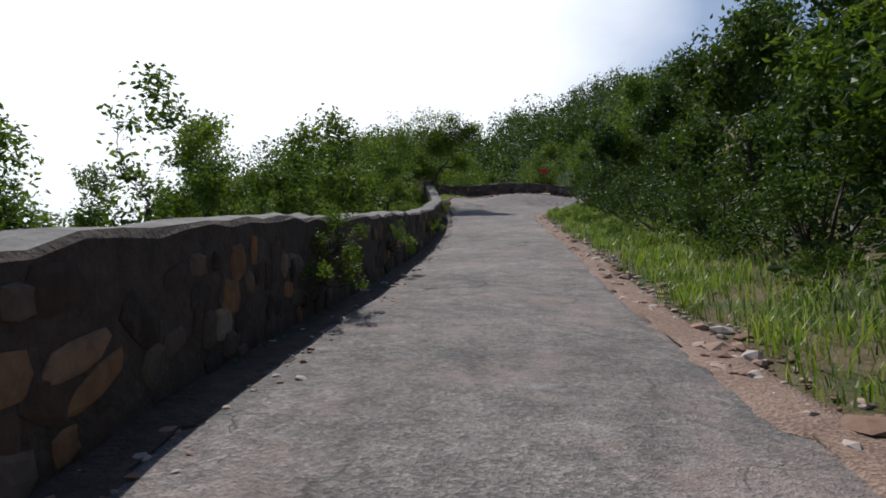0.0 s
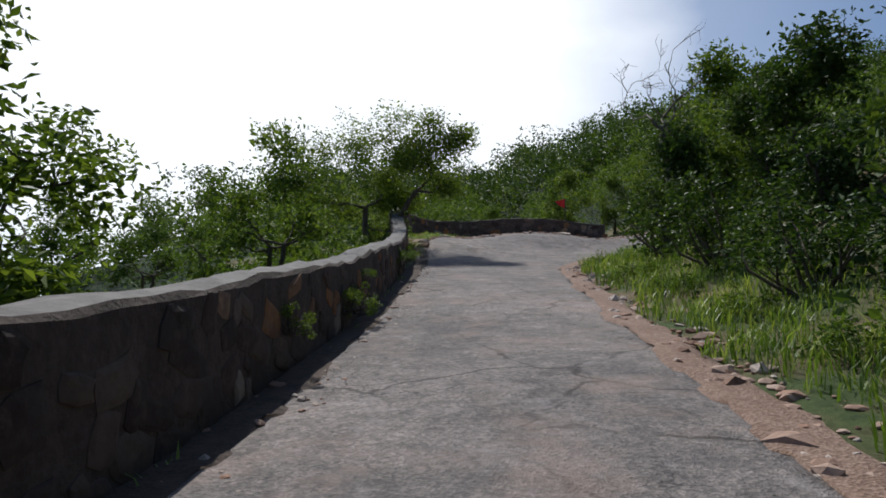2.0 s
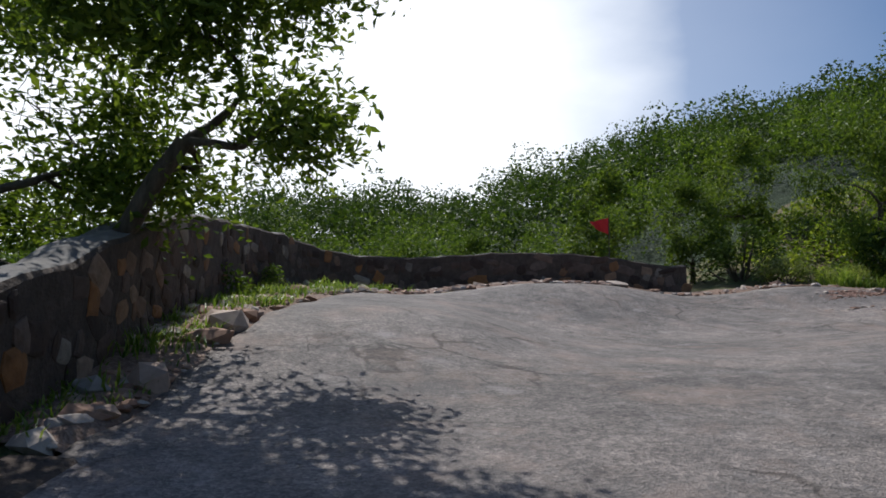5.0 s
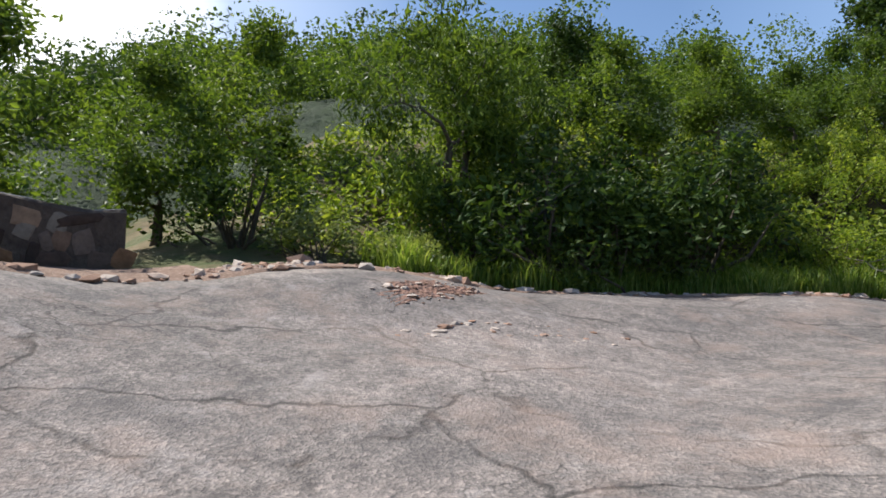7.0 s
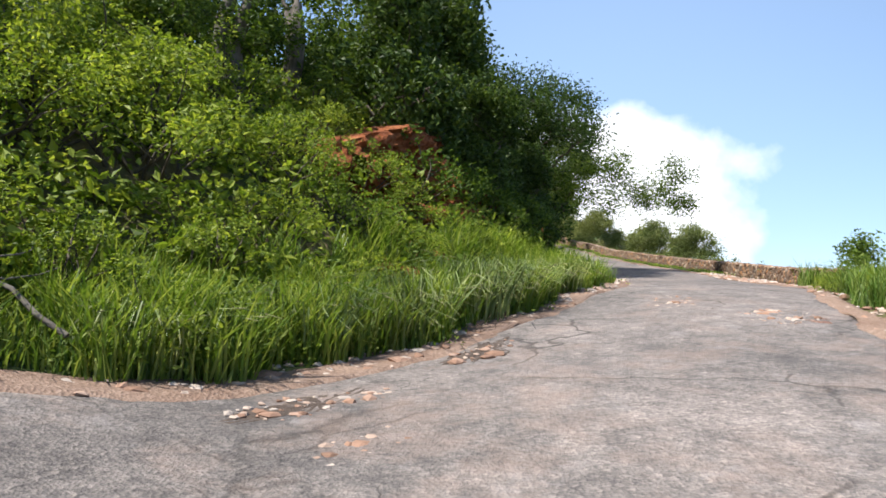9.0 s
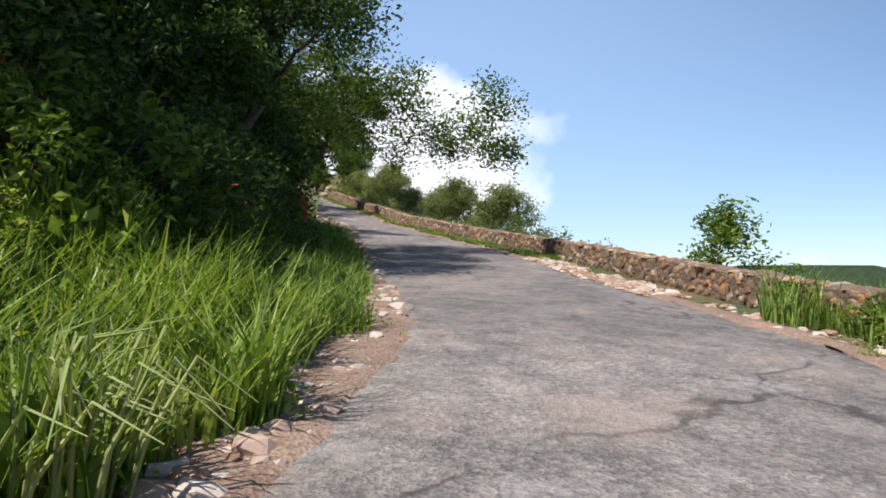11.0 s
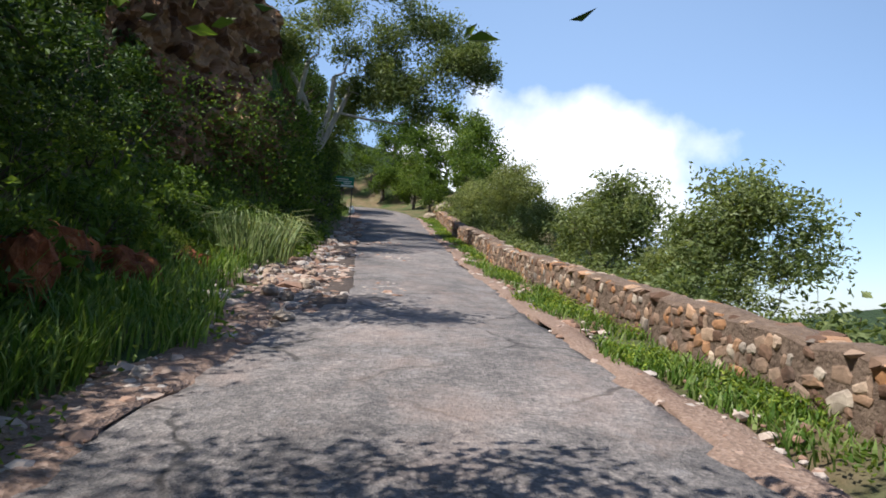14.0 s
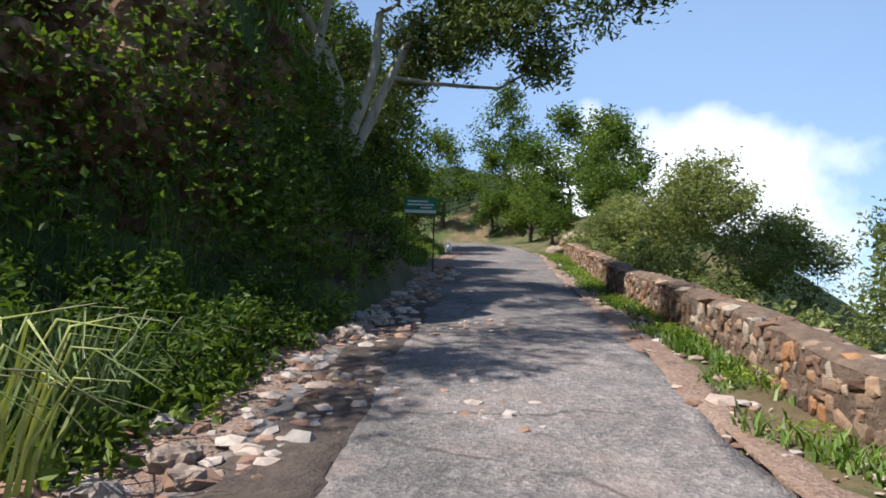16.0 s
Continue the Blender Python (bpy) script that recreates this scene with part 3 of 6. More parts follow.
def ribbon(name, left, right, across, lift, material, ragged=0.0, crown=0.0, skirt=0.2, seed=3):
    """A strip of paving between two lines."""
    n = max(len(left), len(right))
    s = np.linspace(0, 1, n)
    L = np.stack([np.interp(s, np.linspace(0, 1, len(left)), left[:, q]) for q in (0, 1)], 1)
    R = np.stack([np.interp(s, np.linspace(0, 1, len(right)), right[:, q]) for q in (0, 1)], 1)
    rng = np.random.default_rng(seed)
    rag = lambda: np.convolve(rng.normal(size=n + 4), [0.3, 0.5, 0.7, 0.5, 0.3], "valid") * ragged  # noqa: E731
    width = np.linalg.norm(R - L, axis=1, keepdims=True) + 1e-6
    unit = (R - L) / width
    L, R = L + unit * rag()[:, None], R + unit * rag()[:, None]
    u = np.linspace(0, 1, across + 1)
    P = L[:, None] * (1 - u[None, :, None]) + R[:, None] * u[None, :, None]
    z = road_z(P[..., 0], P[..., 1]) + lift + crown * (1 - (2 * u - 1) ** 2)[None] + 0.012 * rolling(P[..., 0], P[..., 1], 1.3, seed)
    top = np.concatenate([P, z[..., None]], -1)
    low = top[:, [0, -1]] - [0, 0, skirt]
    full = np.concatenate([low[:, :1], top, low[:, 1:]], 1)
    m = across + 3
    i, j = np.meshgrid(np.arange(n - 1), np.arange(m - 1), indexing="ij")
    f = np.stack([i * m + j, i * m + j + 1, (i + 1) * m + j + 1, (i + 1) * m + j], -1).reshape(-1, 4)[:, ::-1]
    return new(name, mesh_of(name, full.reshape(-1, 3), f, material, True))


# pair the edges so that the strips run square across the road
def partner(line, other, keys):
    """Points of both lines cut at matching places."""
    out_a, out_b = [], []
    for (ax, ay, bx, by), (cx, cy, dx, dy) in zip(keys[:-1], keys[1:]):
        for ln, p, q, out in ((line, (ax, ay), (cx, cy), out_a), (other, (bx, by), (dx, dy), out_b)):
            run = np.r_[0, np.cumsum(np.linalg.norm(np.diff(ln[:, :2], axis=0), axis=1))]
            s = np.linspace(run_at(ln, *p), run_at(ln, *q), 60)[:-1]
            out.append(np.stack([np.interp(s, run, ln[:, k]) for k in (0, 1)], 1))
    return np.concatenate(out_a), np.concatenate(out_b)


PL, PR = partner(EDGE_LEFT, EDGE_RIGHT, [(-2.7, -16, 2.0, -16), (-1.0, 11, 2.8, 13), (0.2, 31, 4.2, 30), (0.4, 43, 5.4, 35.6), (9, 50.3, 10, 38.4), (20, 48, 17, 39),
                                         (27, 42.2, 25, 37.7), (38, 37, 36.5, 32.9), (54.5, 34.5, 54.5, 30.9), (74, 35, 74, 31.1), (95, 35, 95, 31.1), (114, 43, 117, 40)])
road = ribbon("road", PL, PR, 24, 0.0, ASPHALT, 0.07, 0.03)
tagged(road, "worn grey asphalt road, cracked and patched", "road", kind="structure")


# ---- stone parapet walls ----
def wall_core(name, line, thick, label, cap, mortar):
    """The rubble core: an inner and an outer face with an uneven top."""
    rng = np.random.default_rng(7)
    t = np.gradient(line[:, :2], axis=0)
    t /= np.linalg.norm(t, axis=1, keepdims=True)
    nrm = np.stack([-t[:, 1], t[:, 0]], 1) * (1 if thick > 0 else -1)
    a = abs(thick)
    z0 = road_z(line[:, 0], line[:, 1])
    top = z0 + line[:, 2] + 0.02 * rng.normal(size=len(line))
    rows = []
    for off, z in ((0.05, z0 - 0.6), (0.05, top - 0.04), (0.09, top), (a / 2, top + 0.03), (a - 0.04, top), (a, top - 0.05), (a, z0 - 1.6)):
        rows.append(np.concatenate([line[:, :2] + nrm * off, (z + 0.01 * rng.normal(size=len(line)))[:, None]], 1))
    v = np.stack(rows, 1)
    m = len(rows)
    i, j = np.meshgrid(np.arange(len(line) - 1), np.arange(m - 1), indexing="ij")
    f = np.stack([i * m + j, i * m + j + 1, (i + 1) * m + j + 1, (i + 1) * m + j], -1).reshape(-1, 4)
    if thick < 0:
        f = f[:, ::-1]
    me = mesh_of(name, v.reshape(-1, 3), f, mortar)
    me.materials.append(cap)
    idx = np.zeros(len(f), np.int32)
    idx[np.isin(np.arange(len(f)) % (m - 1), (2, 3))] = 1
    me.polygons.foreach_set("material_index", idx)
    ends = bmesh.new()
    ends.from_mesh(me)
    bmesh.ops.holes_fill(ends, edges=[q for q in ends.edges if q.is_boundary], sides=0)
    ends.to_mesh(me)
    ends.free()
    ob = new(name, me)
    return tagged(ob, label, "wall", kind="structure")


wall_lower = wall_core("wall_lower", WALL_LOWER, 0.55, "rubble-stone parapet wall, shade put into its stone colours, grey mortar top", COPING, MORTAR)
wall_upper = wall_core("wall_upper", WALL_UPPER, -0.5, "sunlit orange and brown rubble-stone parapet wall", MORTAR_BROWN, MORTAR_BROWN)


# ---- plants ----
def limb_path(rng, base, tip, bend, n=6):
    t = np.linspace(0, 1, n)[:, None]
    mid = rng.normal(size=3) * bend
    mid[2] *= 0.4
    return base * (1 - t) + tip * t + mid * (np.sin(t * np.pi)) + rng.normal(size=(n, 3)) * bend * 0.12 * np.sin(t * np.pi)


def grow(rng, base, fork, lobes, r0, twigs, trunk_bend=0.06):
    """Limbs from a trunk out to the lobes of a crown; gives the wood and the twig ends."""
    base, fork = np.array(base, float), np.array(fork, float)
    tall = np.linalg.norm(fork - base)
    trunk = limb_path(rng, base, fork, trunk_bend * tall, 7)
    wood = [tube(trunk, np.linspace(r0 * 1.25, r0 * 0.75, 7), 8)]
    nodes = [(p, r0 * 0.7) for p in trunk[4:]]
    tips = []
    for *c, r in sorted(lobes, key=lambda q: np.linalg.norm(np.array(q[:3]) - fork)):
        c = np.array(c)
        cost = [np.linalg.norm(p - c) + 0.35 * np.linalg.norm(p - fork) + (3.0 if p[2] > c[2] + 0.4 * r else 0.0) for p, _ in nodes]
        start, rad = nodes[int(np.argmin(cost))]
        long = np.linalg.norm(c - start)
        path = limb_path(rng, start, c, 0.16 * long, 7)
        path[1:-1] += rng.normal(size=(5, 3)) * 0.035 * long
        rad = min(rad * 0.72, r0 * 0.5)
        wood.append(tube(path, np.linspace(rad, max(rad * 0.3, 0.008), 7), 5))
        nodes += [(p, rad * (1 - 0.1 * k)) for k, p in enumerate(path) if k > 1]
        d = rng.normal(size=(twigs, 3))
        d /= np.linalg.norm(d, axis=1, keepdims=True)
        for k in range(twigs):
            e = c + d[k] * r * rng.uniform(0.45, 1.0)
            s = path[rng.integers(4, 7)]
            sp = limb_path(rng, s, e, 0.12 * r, 4)
            if k % 2 == 0:
                wood.append(tube(sp[[0, 2, 3]], [max(rad * 0.25, 0.006), 0.005, 0.003], 3))
            tips += [e, sp[2]] if rng.random() > 0.4 else [e]
    return wood, np.array(tips)


def crown_leaves(rng, tips, per_tip, clump, leaf, droop, narrow):
    n = rng.integers(int(per_tip * 0.4), int(per_tip * 1.6) + 1, len(tips))
    c = np.repeat(tips, n, 0)
    c = c + np.clip(rng.normal(size=c.shape), -1.45, 1.45) * clump * np.repeat(rng.uniform(0.6, 1.3, len(tips)), n)[:, None] * [1, 1, 0.75] - [0, 0, droop * 0.4]
    return leaves(c, leaf, rng, droop, narrow)


def tree(name, seed, height, spread, lobes, twigs, per_tip, leaf, leaf_mat, bark, clump=0.3, fork=0.3, trunks=1, droop=0.15, thick=0.03, narrow=0.45, low=0.22):
    """A tree: tapered trunks with limbs, and a crown of leaf clumps at the twig ends."""
    rng = np.random.default_rng(seed)
    root = new(name)
    wood, tips = [], []
    for k in range(trunks):
        ang = 2 * np.pi * (k + rng.uniform()) / trunks
        lean = np.array([np.cos(ang), np.sin(ang)]) * spread * (0.12 if trunks == 1 else 0.3)
        where = []
        for q in range(lobes // trunks):
            a, h = rng.uniform(0, 2 * np.pi), rng.uniform(low, 0.93)
            reach = spread * np.sin(np.pi * min(0.97, 0.2 + 0.75 * (h - low) / (0.93 - low))) * rng.uniform(0.35, 0.85)
            where.append((lean[0] + np.cos(a) * reach, lean[1] + np.sin(a) * reach, h * height, spread * rng.uniform(0.26, 0.44)))
        base = (lean[0] * 0.25, lean[1] * 0.25, -0.4)
        w, e = grow(rng, base, (lean[0] * 0.7, lean[1] * 0.7, height * fork), where, thick * height / trunks**0.5, twigs)
        wood += w
        tips.append(e)
    tips = np.concatenate(tips)
    part("trunk", mesh_of("trunk", *gather(wood), bark, True), root)
    if per_tip:
        part("crown", mesh_of("crown", *crown_leaves(rng, tips, per_tip, clump, leaf, droop, narrow), leaf_mat), root)
    return root


def shaped_tree(name, seed, stems, lobes, twigs, per_tip, leaf, leaf_mat, bark, clump, droop, r0, label, narrow=0.45, loose=2, at=(0, 0, 0)):
    """A tree whose crown is made of given lobes (x, y, z, radius), with smaller ones budding from them."""
    rng = np.random.default_rng(seed)
    root = tagged(new(name), label, "tree")
    root.location = at
    wood, tips = [], []
    mids = np.array([s[1] for s in stems])
    share = [[] for _ in stems]
    for *c, r in lobes:
        k = int(np.argmin(np.linalg.norm(mids - c, axis=1)))
        share[k].append((*c, r))
        for _ in range(loose):
            d = rng.normal(size=3)
            d /= np.linalg.norm(d)
            share[k].append((*(np.array(c) + d * r * rng.uniform(0.7, 1.05)), r * rng.uniform(0.4, 0.6)))
    for (base, fork), mine in zip(stems, share):
        w, e = grow(rng, base, fork, mine, r0, twigs, 0.05)
        wood += w
        if len(e):
            tips.append(e)
    part("trunk", mesh_of("trunk", *gather(wood), bark, True), root)
    part("crown", mesh_of("crown", *crown_leaves(rng, np.concatenate(tips), per_tip, clump, leaf, droop, narrow), leaf_mat), root)
    return root


def bush(name, seed, height, spread, count, leaf, leaf_mat, lumps=16, droop=0.1, narrow=0.5):
    """A many-stemmed shrub with leaf clumps right down to the ground."""
    rng = np.random.default_rng(seed)
    root = new(name)
    wood, c = [], []
    for k in range(lumps):
        ang, r = rng.uniform(0, 2 * np.pi), spread * np.sqrt(rng.uniform(0, 1))
        zz = height * (1 - 0.6 * (r / spread) ** 2) * rng.uniform(0.35, 1.0)
        end = np.array([np.cos(ang) * r, np.sin(ang) * r, zz])
        wood.append(tube(limb_path(rng, np.array([0, 0, -0.3]) + rng.normal(size=3) * [0.15, 0.15, 0], end, 0.15 * spread, 5), np.linspace(0.022 * height, 0.006, 5), 4))
        m = int(count / lumps * rng.uniform(0.5, 1.5))
        rad = np.array([spread, spread, height * 0.7]) * rng.uniform(0.2, 0.34)
        d = rng.normal(size=(m, 3))
        d = d / np.linalg.norm(d, axis=1, keepdims=True) * rng.uniform(0.3, 1.05, (m, 1)) ** 0.6
        c.append(end + d * rad)
    c = np.concatenate(c)
    c[:, 2] = np.abs(c[:, 2])
    part("stem", mesh_of("stem", *gather(wood), BARK, True), root)
    part("foliage", mesh_of("foliage", *leaves(c, leaf, rng, droop, narrow), leaf_mat), root)
    return root


def ground_at(x, y):
    return float(ground_z(np.array([x]), np.array([y]))[0])


def stand(x, y, turn=0.0, size=1.0, sink=0.1, tall=1.0):
    return Matrix.LocRotScale((x, y, ground_at(x, y) - sink), Euler((0, 0, turn)), (size, size, size * tall))


class Nursery:
    """Places a proto thing once, and copies of it after that."""

    def __init__(self, proto, label, category, group):
        self.proto, self.used = proto, False
        tagged(proto, label, category, group)

    def set(self, m):
        if self.used:
            return copy_thing(self.proto, m)
        self.proto.matrix_basis = m
        self.used = True
        return self.proto

    def done(self):
        if not self.used:
            for o in (*self.proto.children_recursive, self.proto):
                bpy.data.objects.remove(o)


feather = Nursery(tree("tree", 11, 4.6, 1.7, 16, 7, 28, 0.14, LEAF, BARK, 0.2, 0.3, 2, 0.2, 0.022), "feathery green hillside tree with slender trunks", "tree", "hillside trees")
round_tree = Nursery(tree("tree", 12, 5.0, 2.1, 20, 9, 21, 0.19, LEAF, BARK, 0.27, 0.22, 1, 0.1), "rounded green tree with dense small leaves", "tree", "hillside trees")
dark_tree = Nursery(tree("tree", 13, 6.0, 2.4, 24, 9, 21, 0.22, LEAF_DARK, BARK, 0.3, 0.18, 2, 0.15, 0.03, 0.5, 0.1), "dark green leafy tree with low branches", "tree", "roadside trees")
grey_tree = Nursery(tree("tree", 14, 4.8, 2.2, 28, 9, 36, 0.145, LEAF_GREY, BARK, 0.25, 0.2, 2, 0.3, 0.026, 0.4, 0.15), "pale grey-green tree with fine drooping leaves", "tree", "valley trees")
weeping = Nursery(tree("tree", 15, 7.0, 2.5, 24, 9, 28, 0.23, LEAF, BARK, 0.36, 0.35, 2, 1.1, 0.024, 0.3), "tall green tree with drooping leafy branches", "tree", "hillside trees")
thin_tree = Nursery(tree("tree", 16, 3.6, 1.0, 8, 6, 17, 0.12, LEAF, BARK, 0.16, 0.4, 1, 0.1, 0.016), "thin young tree with sparse leaves", "tree", "valley trees")
dead = Nursery(tree("dead_tree", 17, 6.6, 1.3, 16, 9, 0, 0.1, LEAF, DEAD_BARK, 0.3, 0.42, 2, 0.0, 0.042, 0.4, 0.5), "bare dead tree with forked grey branches", "tree", "dead trees")
shrub = Nursery(bush("shrub", 21, 1.6, 1.2, 1200, 0.13, LEAF), "green leafy roadside shrub beside the road", "shrub", "roadside shrubs")
shrub_dark = Nursery(bush("shrub", 22, 2.6, 1.9, 2500, 0.15, LEAF_DARK, 22), "dense dark green shrub, shade partly put into its colour", "shrub", "roadside shrubs")
shrub_yellow = Nursery(bush("shrub", 23, 1.7, 1.4, 2100, 0.098, LEAF_YELLOW, 22), "yellow-green sunlit shrub on the bank", "shrub", "roadside shrubs")
shrub_grey = Nursery(bush("shrub", 24, 1.5, 1.2, 1200, 0.13, LEAF_GREY), "grey-green shrub with fine leaves", "shrub", "valley shrubs")

rng = random.Random(5)


def scatter(what, places, size=(0.85, 1.2), sink=0.1):
    for x, y, *s in places:
        k = (s[0] if s else 1.0) * rng.uniform(*size)
        what.set(stand(x, y, rng.uniform(0, 6.28), k, sink, rng.uniform(0.9, 1.12)))


# beyond the lower wall
z0 = ground_at(-1.7, 38.6)
shaped_tree("tree", 36, [((-1.9, 38.6, z0 - 0.3), (-2.0, 38.4, z0 + 1.5)), ((-1.6, 38.8, z0 - 0.3), (-0.1, 38.5, z0 + 2.2))],
            [(-2.85, 38.7, 10.65, 1.15), (-1.15, 37.7, 10.95, 1.0), (-4.05, 38.3, 9.85, 0.9), (-2.35, 39.3, 9.35, 1.2), (-3.65, 37.9, 8.55, 0.9), (0.15, 38.5, 10.85, 0.8), (1.15, 38.1, 10.45, 0.6), (0.75, 38.9, 9.25, 0.6), (-0.75, 37.3, 9.55, 0.6), (-0.45, 39.1, 8.45, 0.7), (-1.45, 39.5, 7.95, 0.8), (0.55, 38.3, 9.95, 0.75), (-0.85, 39.3, 9.85, 0.9), (-2.85, 40.3, 8.15, 0.9)],
            13, 26, 0.13, LEAF, BARK, 0.34, 0.25, 0.12, "spreading tree with a dark forked trunk behind the wall")
feather.set(stand(-2.7, 17.8, 0.4, 0.88))
feather.set(stand(-3.2, 14.7, 3.4, 0.8))
thin_tree.set(stand(-4.0, 9.3, 1.0, 0.9))
feather.set(stand(-2.3, 26.6, 2.0, 0.92))
thin_tree.set(stand(-3.1, 24.6, 2.0, 0.8))
feather.set(stand(-4.8, 6.0, 2.1, 0.75))
feather.set(stand(-6.5, 10.0, 1.1, 0.9))
scatter(feather, [(-4.6, 12.2, 0.7), (-5.6, 15.2, 0.8), (-5.4, 20.5, 0.8), (-7.0, 6.5, 0.8)])
scatter(thin_tree, [(-5, 13), (-3.6, 21.5), (-4.6, 29), (-3.4, 33.5), (-4.5, 45)])
scatter(shrub, [(-4.2 + 0.07 * y + rng.uniform(-0.5, 0.2), y, 0.85) for y in range(-2, 47, 3)])
scatter(shrub_yellow, [(-4.0 + 0.07 * y + rng.uniform(-0.8, 0.1), y + 1, 0.55) for y in range(0, 46, 5)])
scatter(feather, [(-8 + rng.uniform(-3, 1), y, 0.85) for y in (14, 22, 29, 36, 44)])
feather.set(stand(-5.6, 7.4, 1.0, 0.6))
feather.set(stand(-6.4, 9.2, 4.0, 0.62))
# inside of the corner, beside the lower road
scatter(dark_tree, [(7.6, 4), (8.4, 8.5), (8.2, 13.5, 0.85), (8.6, 18, 0.8), (8.6, 22.5, 0.75), (9.2, 27, 0.65), (10, 31.0, 0.55), (13, 16), (13.5, 28, 0.8)], (0.9, 1.05))
scatter(round_tree, [(7.0, 1.0), (7.2, 10.8, 0.8), (10.2, 34.8, 0.9), (18, 34, 0.7), (23, 32, 0.7)], (0.95, 1.1))
scatter(shrub_dark, [(5.9, 6.5), (6.0, 11), (6.1, 15), (6.2, 18), (6.6, 23), (6.9, 27), (7.2, 31), (10.5, 34.5), (14, 35.6), (19, 36), (24, 34.4), (29, 31.5)], (0.8, 1.1))
scatter(shrub, [(5.3, y + rng.uniform(-0.7, 0.7), 0.55) for y in range(-2, 33, 3)])
dead.set(stand(7.7, 32.5, 0.3, 1.12))
dark_tree.set(stand(7.9, 32.6, 1.3, 0.55))
# beyond the far wall and up the hill
scatter(round_tree, [(4, 55, 0.5), (8.8, 54.6, 0.66), (11.4, 54.8, 0.62), (15, 58, 0.7), (20, 56, 0.6), (1, 57, 0.5)])
weeping.set(stand(17.2, 52.6, 1.2, 0.88))
scatter(shrub_grey, [(13.4, 51.9, 0.9), (14.8, 51.6, 0.9)])
scatter(shrub_dark, [(18.5, 51.2, 1.3), (20.0, 50.4, 1.5), (21.2, 49.8, 1.35), (19.2, 50.2, 1.1), (22.2, 50.2, 1.3), (16.5, 52, 0.9), (12.4, 53.2, 0.8)])
scatter(shrub_yellow, [(23.6, 47.9, 1.0), (24.8, 50.2, 1.6), (26.4, 48.4, 1.5), (28.4, 48.4, 1.6), (30.4, 47.2, 1.5), (22.6, 49.6, 1.2), (24.2, 48.2, 1.2), (23.4, 51, 1.5), (27.4, 47.2, 1.5), (29.4, 45.6, 1.4), (25, 47, 1.1), (26.5, 46, 1.2), (28, 45.5, 1.1), (26, 49, 1.2), (28.5, 47.6, 1.2), (30, 46, 1.2), (31.5, 44.5, 1.0), (24, 50.5, 1.2), (30, 49, 1.2)])
scatter(shrub, [(27, 44.6, 0.9), (29.6, 43.4, 0.9), (31.4, 42.4, 0.9), (33, 43.5, 1.2), (34.8, 42.4, 1.2), (36, 40.8, 1.0), (38.4, 40.4, 1.1), (33, 46, 1.3), (36, 44, 1.3)])
scatter(dark_tree, [(24, 55, 0.6), (36, 49.5), (41, 46), (39.5, 43.6, 0.9), (43.2, 43.8, 1.1), (46.8, 44.0, 1.1), (43.0, 41.6, 0.7), (46.2, 42.0, 1.0), (50.6, 42.6, 0.9), (37.4, 41.8, 0.68), (34.4, 44.2, 0.8), (39.8, 41.2, 0.65)], (0.9, 1.1))
scatter(round_tree, [(26, 51.5, 0.75), (28, 50, 0.75), (30.5, 48.6, 0.75), (32.5, 47, 0.75), (29, 53, 0.8), (33, 50.5, 0.85), (35.5, 46.8, 0.9), (38.5, 45, 0.9), (22.5, 52.5, 0.95), (20, 54, 0.8)], (0.7, 0.85))
scatter(shrub_dark, [(38, 40.2, 0.9), (40.6, 39.6, 0.8), (43, 39.0, 0.9), (45, 39.3, 1.1), (36.6, 41.8, 0.9)])
scatter(shrub_yellow, [(24.6, 45.6, 0.9), (26.4, 44.6, 0.9), (28.2, 44.0, 0.9), (29.8, 44.6, 1.1), (31.6, 43.6, 1.0), (27, 48.6, 1.3), (32, 45.6, 1.2), (23.6, 49.2, 1.1), (25.6, 48.8, 1.3)])
scatter(shrub, [(48.5, 37.4, 0.7), (50.5, 37.2, 0.7), (52.5, 36.9, 0.8), (54.3, 37.1, 0.8), (56, 38, 0.9), (59, 38.2, 1.0), (61.5, 38, 0.9), (63.4, 36.9, 0.7), (65, 36.4, 0.7), (66.6, 36.2, 0.8)])
dead.set(stand(31.8, 47.2, 2.0, 0.8))
dead.set(stand(33.4, 46.6, 4.0, 0.75))
# the upper road's bank
scatter(shrub_yellow, [(30.4, 43.3, 0.75), (32.6, 42.1, 0.6), (34.6, 41.2, 0.7), (31.4, 44.6, 1.2)])
scatter(shrub, [(33.4, 42.2, 0.8), (36.2, 40.5, 0.75), (37.8, 39.9, 0.8), (35.4, 41.9, 1.0), (35.4, 41.1, 1.0), (36.8, 40.9, 1.1), (38.4, 40.3, 1.0), (34.0, 41.7, 0.7), (39.4, 39.6, 0.8), (41.2, 39.2, 0.9)])
scatter(dark_tree, [(42.0, 39.6, 0.62), (44.6, 39.2, 0.62), (47.0, 39.8, 0.7), (49.6, 39.4, 0.7)], (0.95, 1.05))
z0 = ground_at(48.0, 38.4)
